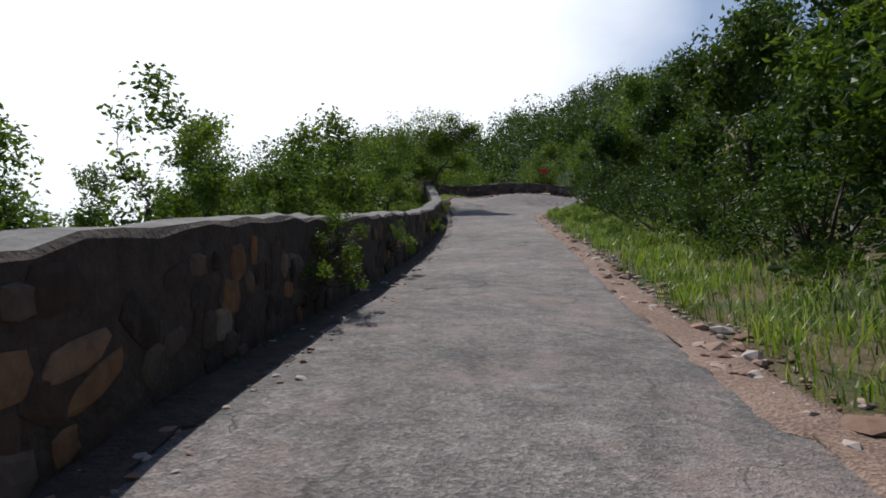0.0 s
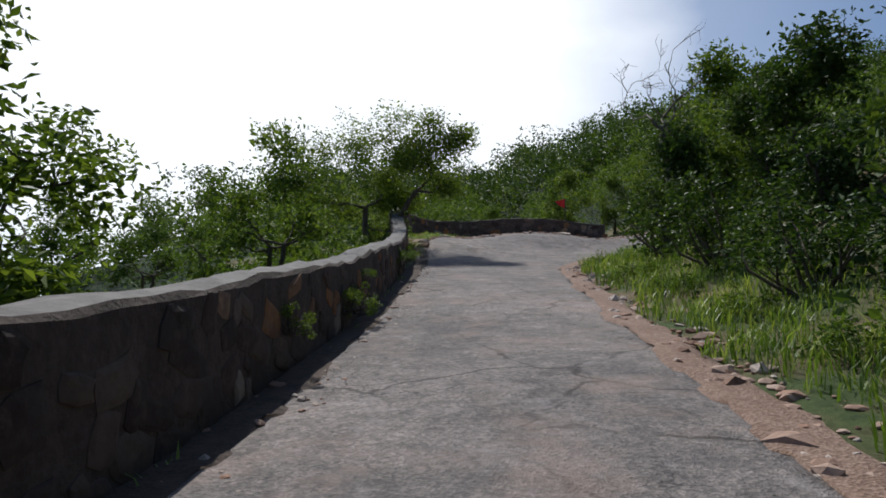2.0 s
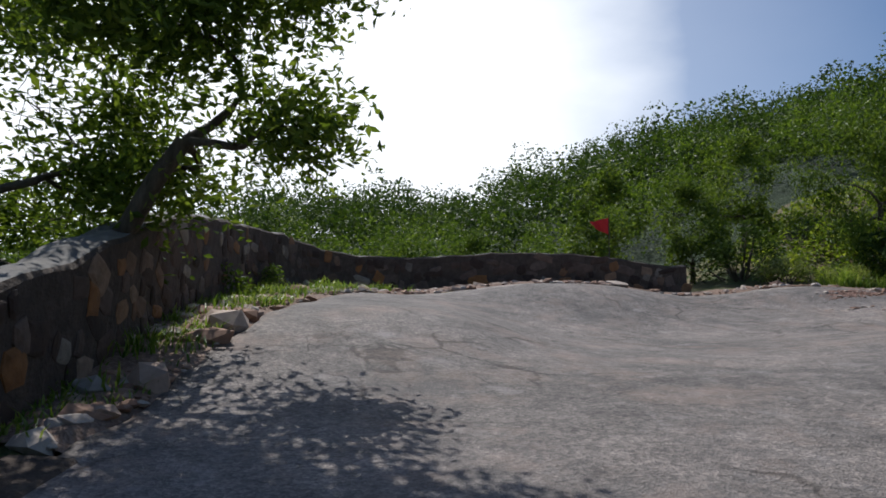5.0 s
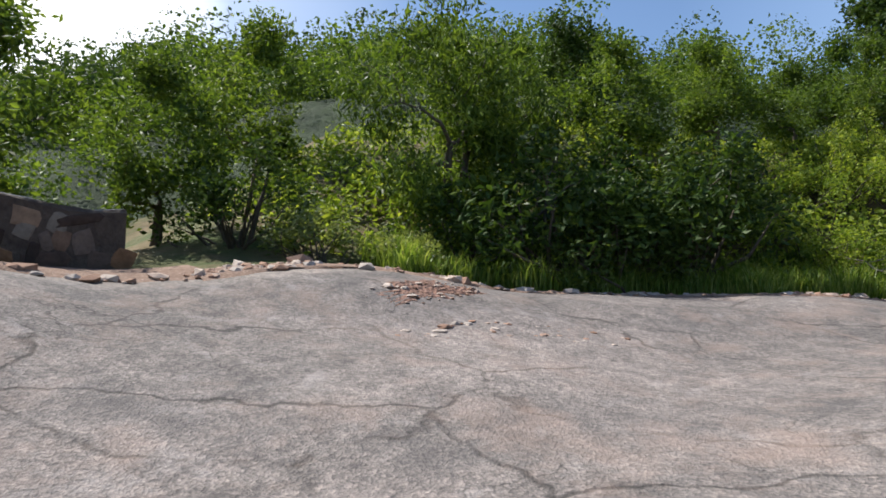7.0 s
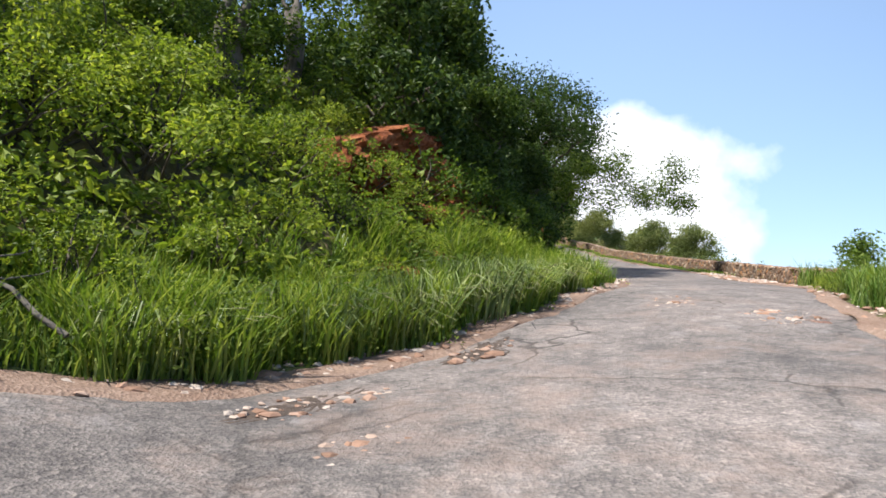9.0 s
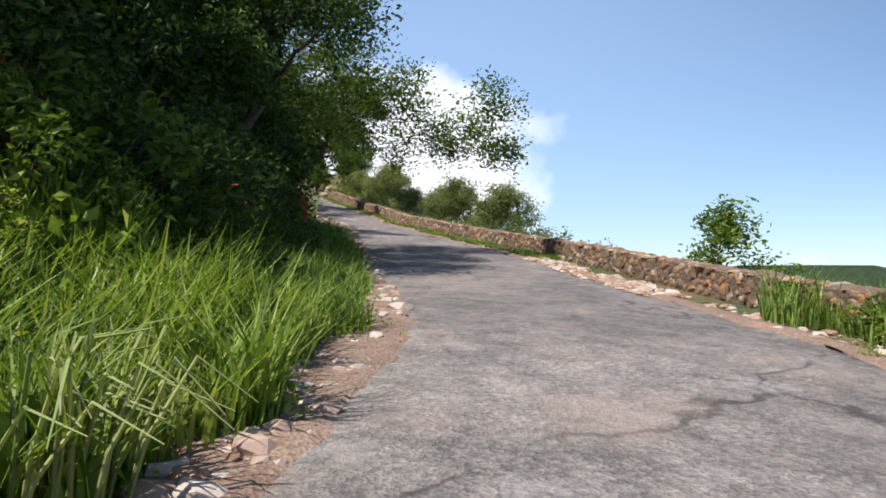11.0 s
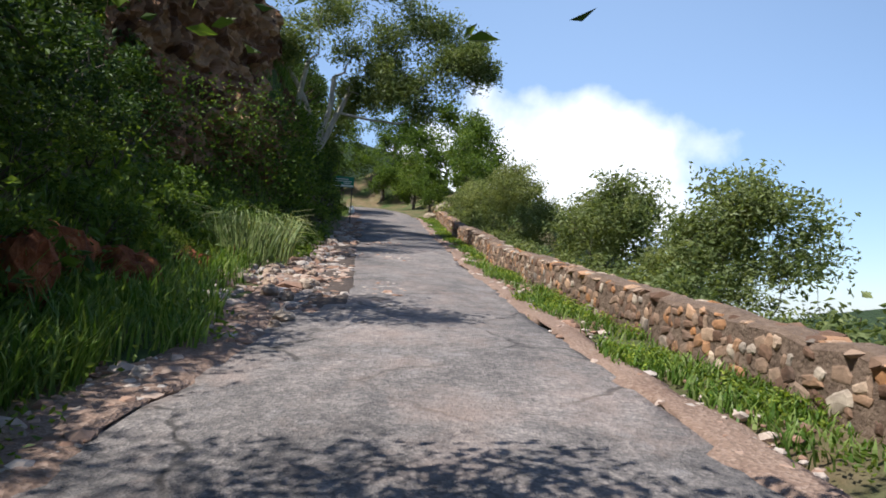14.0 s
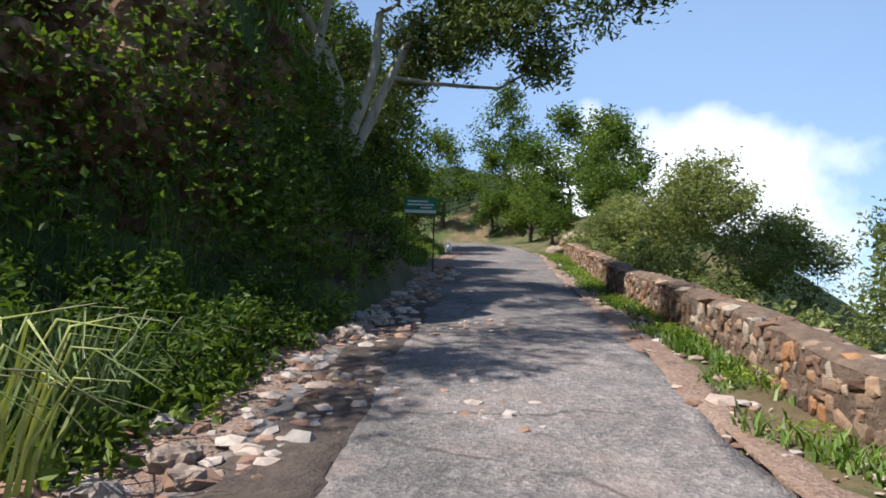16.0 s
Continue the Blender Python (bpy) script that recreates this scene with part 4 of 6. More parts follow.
leaning = shaped_tree("tree", 31, [((47.8, 38.4, z0 - 0.4), (47.8, 37.4, z0 + 1.6)), ((48.6, 38.6, z0 - 0.4), (48.6, 36.6, z0 + 2.0))],
            lower([(47.2, 37.6, 15.7, 1.0), (47.9, 36.3, 16.3, 1.1), (48.1, 35.0, 16.4, 1.0), (48.2, 33.7, 16.4, 0.85), (47.7, 32.6, 16.0, 0.65), (46.9, 32.0, 15.4, 0.4), (46.7, 32.3, 16.5, 0.55), (49.3, 34.0, 15.7, 0.8), (48.4, 37.0, 15.0, 0.9), (47.5, 38.0, 14.5, 0.9), (49.0, 35.5, 15.6, 0.9), (46.4, 36.6, 16.9, 1.0), (49.4, 32.6, 15.6, 0.5), (46.0, 39.0, 18.4, 1.4), (48.0, 39.0, 18.9, 1.4), (50.2, 38.6, 18.4, 1.3), (52.2, 38.4, 17.9, 1.1), (48.2, 37.6, 18.3, 1.1), (48.6, 36.6, 17.6, 0.9), (48.0, 35.6, 17.2, 0.8), (47.8, 34.7, 16.9, 0.6)]),
            10, 17, 0.13, LEAF, BARK, 0.34, 0.3, 0.13, "large leafy tree leaning over the road from the bank")
# its lowest twig, with a bunch of leaves at the end, hangs out over the road
g = np.random.default_rng(312)
twig = np.array([(48.0, 33.3, 15.2), (47.75, 32.4, 14.35), (47.5, 31.8, 13.85), (47.35, 31.45, 13.65), (47.27, 31.25, 13.52)])
bunch = np.concatenate([twig[-1] + g.normal(size=(34, 3)) * [0.07, 0.07, 0.13], twig[2] + g.normal(size=(14, 3)) * 0.1, twig[1] + g.normal(size=(26, 3)) * 0.13])
branch = part("branch", mesh_of("branch", *tube(twig, [0.014, 0.011, 0.009, 0.007, 0.004], 5), BARK, True), leaning)
part("foliage", mesh_of("foliage", *leaves(bunch, 0.085, g, 0.25, 0.65), LEAF), branch)["kind"] = "stuff"
z0 = ground_at(43.6, 39.2)
shaped_tree("tree", 38, [((43.6, 39.2, z0 - 0.4), (43.8, 38.6, z0 + 2.6))],
            [(43.2, 38.6, 16.6, 1.0), (43.5, 37.5, 16.6, 0.95), (44.3, 38.4, 17.8, 1.1), (45.2, 37.6, 17.6, 1.0), (44.4, 37.0, 16.9, 0.95), (43.0, 39.4, 17.4, 1.1), (42.4, 38.0, 15.9, 0.9), (45.6, 38.8, 18.6, 1.1), (42.2, 39.6, 16.6, 1.0)],
            11, 24, 0.14, LEAF_DARK, BARK, 0.36, 0.3, 0.15, "tall dark leafy tree arching over the road's edge")
z0 = ground_at(54.5, 39.0)
shaped_tree("tree", 32, [((54.5, 39.0, z0 - 0.4), (54.3, 38.3, z0 + 1.8))],
            lower([(54.0, 37.6, 17.6, 1.2), (55.6, 37.4, 17.9, 1.2), (52.6, 37.6, 17.2, 1.1), (54.6, 36.2, 18.4, 1.1), (56.6, 38.6, 17.4, 1.1), (53.2, 39.2, 18.2, 1.2), (51.4, 38.0, 16.4, 0.9)]),
            9, 40, 0.15, LEAF_DARK, BARK, 0.3, 0.2, 0.14, "dark leafy tree high on the bank beside the road")
scatter(dark_tree, [(44, 43), (50, 45), (77, 42), (82, 42)])
scatter(shrub_dark, [(48.5, 38.4, 0.8), (52, 38.3, 0.9), (55, 38.6, 0.9), (58, 38.4, 0.6), (76.5, 37.0, 0.8), (78.5, 37.6, 0.9)])
scatter(shrub_dark, [(57.5, 40.0), (59.5, 40.6), (61.4, 40.2), (60.4, 38.9, 0.8), (62.4, 39.2, 0.8), (64.0, 40.4), (58.6, 42.5, 1.3), (62, 42.5, 1.3), (65.5, 42, 1.2), (55.6, 41, 1.1)], (0.9, 1.1))
scatter(shrub_dark, [(67.6, 36.1, 0.55), (70.2, 36.0, 0.5), (72.2, 35.8, 0.55), (75.4, 36.0, 0.65), (75.0, 37.0, 0.7)])
scatter(shrub, [(66, 36.3, 0.9), (67.2, 35.8, 0.8), (68.6, 35.7, 0.85), (70.0, 35.6, 0.8), (71.2, 35.7, 0.85), (72.6, 35.6, 0.8), (74.2, 35.7, 0.85), (65, 36.0, 0.8), (63.4, 37.0, 0.9)])
scatter(shrub, [(64.4, 36.8, 0.7), (65.6, 36.0, 0.6), (67.0, 35.6, 0.55), (68.6, 35.5, 0.5), (70.2, 35.5, 0.5), (71.8, 35.5, 0.5), (73.4, 35.5, 0.5), (76.4, 35.9, 0.6), (78.2, 36.3, 0.7), (82, 36.6, 0.8), (86, 36.6, 0.8), (91, 36.8, 0.9)])
scatter(shrub_yellow, [(58.6, 36.8, 0.55), (57.0, 36.4, 0.5), (80, 36.2, 0.6), (84, 36.2, 0.7), (88.5, 36.4, 0.7), (93, 36.6, 0.8)])
scatter(shrub, [(57, 37.2, 0.8), (60, 37.4, 0.8), (62.5, 37, 0.8), (66, 37, 0.8), (80, 38, 1.1), (84, 37.6, 1.0), (88, 38, 1.2)])
shaped_tree("tree", 35, [lower([(67.4, 40.4, 19.0), (67.2, 39.4, 23.0)])],
            lower([(66.0, 38.2, 25.0, 1.2), (68.0, 37.8, 25.6, 1.2), (64.4, 38.8, 24.6, 1.2), (69.6, 38.4, 26.0, 1.1), (66.8, 36.8, 26.2, 0.9), (63.4, 40.0, 24.0, 1.2)]),
            9, 30, 0.16, LEAF_DARK, BARK, 0.3, 0.2, 0.13, "dark leafy tree on top of the rock face")
z0 = ground_at(73.2, 36.4) + 0.5
shaped_tree("tree", 33, [((73.0, 36.3, z0 - 1.2), (72.9, 36.5, z0 + 2.4)), ((73.3, 36.3, z0 - 1.2), (73.2, 35.5, z0 + 2.0)), ((73.5, 36.1, z0 - 1.2), (73.6, 34.9, z0 + 1.6)), ((73.2, 36.5, z0 - 1.2), (72.8, 37.3, z0 + 2.2))],
            lower([(72.7, 36.2, 24.3, 1.3), (72.8, 34.5, 24.2, 1.2), (73.2, 33.2, 23.6, 1.1), (73.0, 31.8, 24.0, 1.0), (72.8, 31.0, 22.7, 0.9), (73.0, 32.2, 21.9, 0.8), (73.2, 33.6, 22.4, 0.9), (72.6, 37.4, 23.8, 1.2), (73.6, 35.2, 26.0, 1.4), (73.4, 32.9, 25.8, 1.3), (73.4, 30.4, 24.6, 0.9), (74.2, 34.6, 22.0, 0.7), (75.0, 35.6, 21.4, 0.9), (73.0, 30.0, 23.0, 0.6)]),
            10, 44, 0.16, LEAF_GREY, PALE_BARK, 0.3, 0.5, 0.11, "tall tree with several pale trunks on the rocky bank", 0.35, 3)
scatter(round_tree, [(83, 40), (90, 40), (96, 39.5), (101, 42), (88, 45), (109, 31, 1.2), (113, 34, 1.2), (103, 27, 1.1), (99, 27.0, 1.0), (95.6, 26.6, 0.9), (108, 41, 1.2), (116, 38, 1.3), (112, 28, 1.3), (120, 33, 1.4), (105, 31, 0.8), (101, 30, 0.6), (97.5, 37.6, 0.7), (104, 39.6, 0.8)])
# beyond the upper wall
round_tree.set(stand(47.4, 23.2, 0.5, 0.9))
scatter(shrub_grey, [(60.5, 28.4, 0.8), (64, 28.8, 0.75), (68, 29.0, 0.7), (72.5, 29.0, 0.75), (75.5, 29.0, 0.8), (87, 28.6, 1.3), (90, 28.5, 1.3), (48, 28.0, 0.9), (50.5, 28.2, 1.0), (53, 28.2, 1.0), (55.5, 27.6, 0.9), (46, 28.2, 0.6), (43, 28.8, 0.5), (58, 28.6, 0.8), (77, 28.8, 1.0), (80, 28.8, 1.3), (84, 28.5, 1.3)])
for x, y, top in [(59.3, 26.4, 15.9), (64.5, 24.6, 16.4), (68, 25.2, 18.3), (71.5, 26.0, 18.0), (76, 26.6, 19.3), (79.5, 27.0, 21.5), (83, 27.4, 21.4), (87, 27.8, 22.0), (91, 27.6, 22.6), (94.5, 27.0, 23.4)]:
    k = max(0.6, (lower([(x, y, top)])[0][2] - ground_at(x, y)) / (3.85 if x < 74 else 4.6))
    grey_tree.set(stand(x, y, rng.uniform(0, 6.28), k, 0.1, rng.uniform(0.95, 1.05)))
scatter(shrub, [(33.9, 32.3, 0.75), (35.0, 32.2, 0.5), (32.6, 33.4, 0.7)])
scatter(shrub_yellow, [(33.2, 33.6, 0.5), (31.6, 34.4, 0.5)])
scatter(shrub, [(62.6, 37.4, 0.9), (64.2, 37.4, 0.9), (66, 37.0, 0.8)])
scatter(shrub, [(32.5, 31.6, 0.9), (30.5, 33.2, 0.8), (28, 34.8, 0.7), (34.2, 30.6, 0.9), (37, 29.4, 0.9), (40, 28.6, 0.7)])


def wood_cover(name, seed, places, leaf, material, per, size):
    """Far woods: crowns of leaf clumps on the slopes, as one mass."""
    g = np.random.default_rng(seed)
    pts = np.array(places)
    z = ground_z(pts[:, 0], pts[:, 1])
    c = []
    for (x, y), h in zip(pts, z):
        r = size * g.uniform(0.7, 1.4)
        for _ in range(5):
            o = np.clip(g.normal(size=3), -1.8, 1.8) * [r * 0.55, r * 0.55, r * 0.45] + [x, y, h + r * 1.0]
            d = g.normal(size=(per // 5, 3))
            d = d / np.linalg.norm(d, axis=1, keepdims=True) * g.uniform(0.6, 1.0, (len(d), 1)) * r * 0.6
            c.append(o + d)
    c = np.concatenate(c)
    ob = new(name, mesh_of(name, *leaves(c, leaf, g, 0.1, 0.7), material))
    return tagged(ob, "green woodland covering the hillside", "woods", kind="stuff")


g = np.random.default_rng(9)
hill = []
while len(hill) < 800:
    x, y = g.uniform(-40, 110), g.uniform(50, 150)
    d, r = beside(np.array([x]), np.array([y]), EDGE_LEFT)
    if d[0] > 15:
        hill.append((x, y))
near_hill = [p for p in hill if beside(np.array([p[0]]), np.array([p[1]]), EDGE_LEFT)[0][0] < 38]
wood_cover("near_woods", 43, near_hill, 0.2, LEAF, 800, 1.75)
wood_cover("far_woods", 41, [p for p in hill if p not in near_hill], 0.4, LEAF_DARK, 350, 2.7)
slope = []
while len(slope) < 260:
    x, y = g.uniform(-60, 140), g.uniform(-60, 30)
    d, r = beside(np.array([x]), np.array([y]), EDGE_RIGHT)
    dl, _ = beside(np.array([x]), np.array([y]), EDGE_LEFT)
    if (-d[0] > 16 and x < 80) or dl[0] > 17:
        slope.append((x, y))
wood_cover("far_woods", 42, slope, 0.45, LEAF_DARK, 150, 2.2)


# ---- grass, weeds and rubble ----
def blades(name, xy, z, height, width, rng, lean=0.35, material=None, label="", category="grass"):
    """Bent grass blades standing at the given places, one mass."""
    n = len(xy)
    h = height * rng.uniform(0.5, 1.2, n) * (0.85 + 0.4 * rolling(xy[:, 0], xy[:, 1], 1.9, 5.0) + 0.2 * rolling(xy[:, 0], xy[:, 1], 5.0, 2.0))
    a = rng.uniform(0, 2 * np.pi, n)
    d = np.stack([np.cos(a), np.sin(a), np.zeros(n)], 1)
    w = np.stack([-np.sin(a), np.cos(a), np.zeros(n)], 1) * (width * rng.uniform(0.6, 1.4, n))[:, None]
    base = np.concatenate([xy, z[:, None] - 0.03], 1)
    bend = (h * lean * rng.uniform(0.3, 1.6, n))[:, None]
    up = np.array([0, 0, 1.0])
    mid = base + up * (h * 0.6)[:, None] + d * bend * 0.35
    tip = base + up * (h * rng.uniform(0.8, 1.0, n))[:, None] + d * bend
    v = np.stack([base - w, base + w, mid - w * 0.8, mid + w * 0.8, tip - w * 0.1, tip + w * 0.1], 1).reshape(-1, 3)
    k = np.arange(n)[:, None] * 6
    f = np.concatenate([k + [0, 1, 3, 2], k + [2, 3, 5, 4]], 0)
    ob = new(name, mesh_of(name, v, f, material or GRASS))
    return tagged(ob, label, category, kind="stuff")


def strip(rng, line, side, near, far, run0, run1, count):
    """Places beside an edge line: side 1 left of it, -1 right of it."""
    p = line[:, :2]
    run = np.r_[0, np.cumsum(np.linalg.norm(np.diff(p, axis=0), axis=1))]
    s = rng.uniform(run0, run1, count)
    x, y = np.interp(s, run, p[:, 0]), np.interp(s, run, p[:, 1])
    t = np.gradient(p, axis=0)
    tx, ty = np.interp(s, run, t[:, 0]), np.interp(s, run, t[:, 1])
    m = np.hypot(tx, ty)
    o = rng.uniform(near, far, count) + 0.18 * np.sin(s * 1.7) + 0.12 * np.sin(s * 4.1)
    xy = np.stack([x - ty / m * o * side, y + tx / m * o * side], 1)
    dl, _ = beside(xy[:, 0], xy[:, 1], EDGE_LEFT)
    dr, _ = beside(xy[:, 0], xy[:, 1], EDGE_RIGHT)
    keep = (dl > min(near, 0.05)) | (dr < -min(near, 0.05))
    xy = xy[keep]
    return xy, ground_z(xy[:, 0], xy[:, 1])


def clumped(rng, xy, share, size):
    """Keeps the places where a smooth field runs high, for tufts and gaps."""
    f = rolling(xy[:, 0], xy[:, 1], size, 5.0) + rng.uniform(-0.5, 0.5, len(xy))
    return f > np.quantile(f, 1 - share)


def run_r(x, y):
    return run_at(EDGE_RIGHT, x, y)


def run_l(x, y):
    return run_at(EDGE_LEFT, x, y)


gr = np.random.default_rng(77)
for near, far, a, b, count, height, width, lean in (
        (0.55, 2.6, run_l(14, 50.3), run_l(23, 45.5), 15000, 0.6, 0.010, 0.5),
        (0.45, 2.7, run_l(23, 45.5), run_l(35, 37.9), 26000, 0.85, 0.013, 0.5),
        (0.5, 2.9, run_l(35, 37.9), run_l(56, 34.4), 22000, 0.55, 0.011, 0.5),
        (0.9, 3.4, run_l(56, 34.4), run_l(96, 35.1), 22000, 0.55, 0.012, 0.5)):
    xy, z = strip(gr, EDGE_LEFT, 1, near, far, a, b, count)
    kk = clumped(gr, xy, 0.85, 1.9)
    blades("tall_grass", xy[kk], z[kk], height, width, gr, lean, label="tall green grass on the bank beside the road")
xy, z = strip(gr, EDGE_RIGHT, -1, 0.55, 3.2, 0, run_r(4.4, 33.5), 24000)
kk = clumped(gr, xy, 0.8, 1.6)
blades("roadside_grass", xy[kk], z[kk], 0.38, 0.009, gr, 0.5, label="green grass and weeds along the shaded verge")
xy, z = strip(gr, EDGE_RIGHT, -1, 0.5, 2.8, run_r(4.4, 33.5), run_r(35, 33.2), 13000)
kk = clumped(gr, xy, 0.8, 1.6)
blades("roadside_grass", xy[kk], z[kk], 0.42, 0.010, gr, 0.5, label="green grass on the inside of the bend")
xy, z = strip(gr, EDGE_RIGHT, -1, 0.5, 2.6, run_r(25, 37.7), run_r(36.5, 32.9), 8000)
blades("roadside_grass", xy, z, 0.7, 0.011, gr, 0.5, label="tall sunlit grass where the upper wall begins")
xy, z = strip(gr, EDGE_RIGHT, -1, 0.25, 1.1, run_r(45.5, 31.2), run_r(95, 31.1), 22000)
kk = clumped(gr, xy, 0.6, 1.3)
blades("verge_weeds", xy[kk], z[kk], 0.2, 0.012, gr, 0.6, label="low green weeds at the foot of the wall")
xy, z = strip(gr, EDGE_LEFT, 1, 0.1, 1.7, run_l(0.4, 36), run_l(2.2, 48), 9000)
kk = clumped(gr, xy, 0.55, 2.0)
blades("verge_weeds", xy[kk], z[kk], 0.22, 0.012, gr, 0.6, label="sunlit weeds between the road and the wall")
xy, z = strip(gr, EDGE_LEFT, 1, 0.05, 0.25, 0, run_l(0.2, 33), 1500)
kk = clumped(gr, xy, 0.3, 1.0)
blades("verge_weeds", xy[kk], z[kk], 0.16, 0.01, gr, 0.7, label="sparse weeds at the foot of the wall")

# slope cover: low leafy plants over the earth banks, one mass each
def slope_cover(name, xy, leaf, size, per, material, label):
    g = np.random.default_rng(len(xy))
    z = ground_z(xy[:, 0], xy[:, 1])
    c = np.repeat(np.concatenate([xy, z[:, None]], 1), per, 0)
    d = np.clip(g.normal(size=c.shape), -1.8, 1.8) * [size, size, size * 0.55]
    d[:, 2] = np.abs(d[:, 2])
    ob = new(name, mesh_of(name, *leaves(c + d, leaf, g, 0.05, 0.55), material))
    return tagged(ob, label, "undergrowth", kind="stuff")


xy, z = strip(gr, EDGE_LEFT, 1, 2.2, 9.5, run_l(13, 50.3), run_l(36, 37.5), 1500)
slope_cover("undergrowth", xy, 0.17, 0.36, 26, LEAF_YELLOW, "sunlit yellow-green undergrowth covering the bank")
# darker leaves here: the shade below the trees is put into the colour
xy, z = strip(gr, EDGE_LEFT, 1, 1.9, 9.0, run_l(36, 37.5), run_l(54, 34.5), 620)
slope_cover("undergrowth", xy, 0.17, 0.36, 26, LEAF_DARK, "undergrowth below the bank's trees, their shade put into its colour")
xy, z = strip(gr, EDGE_LEFT, 1, 1.9, 9.0, run_l(54, 34.5), run_l(98, 36), 1150)
xy = xy[(xy[:, 0] < 65.5) | (xy[:, 0] > 73.5) | (xy[:, 1] > 40)]
slope_cover("undergrowth", xy, 0.19, 0.36, 22, LEAF, "green undergrowth covering the bank above the road")
xy, z = strip(gr, EDGE_LEFT, 1, 0.5, 1.5, run_l(63, 34.8), run_l(77, 35), 260)
slope_cover("undergrowth", xy, 0.12, 0.26, 40, LEAF, "green undergrowth hanging on the steep bank")
# the dark leaf colour stands in for shade on the inside of the bend
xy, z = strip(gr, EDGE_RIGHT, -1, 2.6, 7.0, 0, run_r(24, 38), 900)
slope_cover("undergrowth", xy, 0.19, 0.4, 20, LEAF_DARK, "undergrowth under the trees, shade put into its leaf colour")
xy, z = strip(gr, EDGE_RIGHT, -1, 1.9, 7.0, run_r(27, 37), run_r(98, 31.4), 1100)
slope_cover("undergrowth", xy, 0.16, 0.4, 26, LEAF_GREY, "grey-green undergrowth below the wall")
xy, z = strip(gr, EDGE_LEFT, 1, 1.1, 7.0, 0, run_l(9, 50.3), 1000)
kk = (beside(xy[:, 0], xy[:, 1], WALL_LOWER)[0] > 0.8)
slope_cover("undergrowth", xy[kk], 0.15, 0.42, 26, LEAF, "green undergrowth just behind the lower wall")

xy, z = strip(gr, EDGE_RIGHT, -1, 0.45, 1.1, run_r(46, 31.2), run_r(95, 31.1), 360)
kk = clumped(gr, xy, 0.6, 1.3)
slope_cover("verge_weeds", xy[kk], 0.05, 0.14, 70, LEAF_YELLOW, "bright green leafy weeds at the foot of the wall")
xy, z = strip(gr, EDGE_LEFT, 1, 0.6, 2.4, run_l(22, 46.5), run_l(56, 34.4), 520)
kk = clumped(gr, xy, 0.5, 1.1)
slope_cover("bank_weeds", xy[kk], 0.07, 0.22, 70, LEAF_YELLOW, "broad-leaved weeds among the tall grass")
PHI = (1 + 5**0.5) / 2
ICO = np.array([(-1, PHI, 0), (1, PHI, 0), (-1, -PHI, 0), (1, -PHI, 0), (0, -1, PHI), (0, 1, PHI), (0, -1, -PHI), (0, 1, -PHI), (PHI, 0, -1), (PHI, 0, 1), (-PHI, 0, -1), (-PHI, 0, 1)]) / 1.9
ICO_F = np.array([(0, 11, 5), (0, 5, 1), (0, 1, 7), (0, 7, 10), (0, 10, 11), (1, 5, 9), (5, 11, 4), (11, 10, 2), (10, 7, 6), (7, 1, 8), (3, 9, 4), (3, 4, 2), (3, 2, 6), (3, 6, 8), (3, 8, 9), (4, 9, 5), (2, 4, 11), (6, 2, 10), (8, 6, 7), (9, 8, 1)])


def rock_shapes(n, g, flat=0.6):
    """n irregular stones of about unit width, stacked as (n, 12, 3)."""
    v = ICO[None] * g.uniform(0.72, 1.2, (n, 12, 1))
    v = v * np.stack([g.uniform(0.7, 1.3, n), g.uniform(0.7, 1.3, n), g.uniform(0.4, 0.9, n) * flat * 1.4], 1)[:, None]
    a = g.uniform(0, 2 * np.pi, n)
    c, s = np.cos(a)[:, None], np.sin(a)[:, None]
    return np.stack([v[..., 0] * c - v[..., 1] * s, v[..., 0] * s + v[..., 1] * c, v[..., 2]], -1)


def rubble(name, xy, z, size, g, material, label):
    n = len(xy)
    v = rock_shapes(n, g) * (size * g.gamma(2.2, 0.45, (n, 1, 1)) * 0.5)
    v = v + np.concatenate([xy, z[:, None] + 0.01], 1)[:, None]
    f = ICO_F[None] + np.arange(n)[:, None, None] * 12
    return tagged(new(name, mesh_of(name, v.reshape(-1, 3), f.reshape(-1, 3), material)), label, "rubble", kind="stuff")


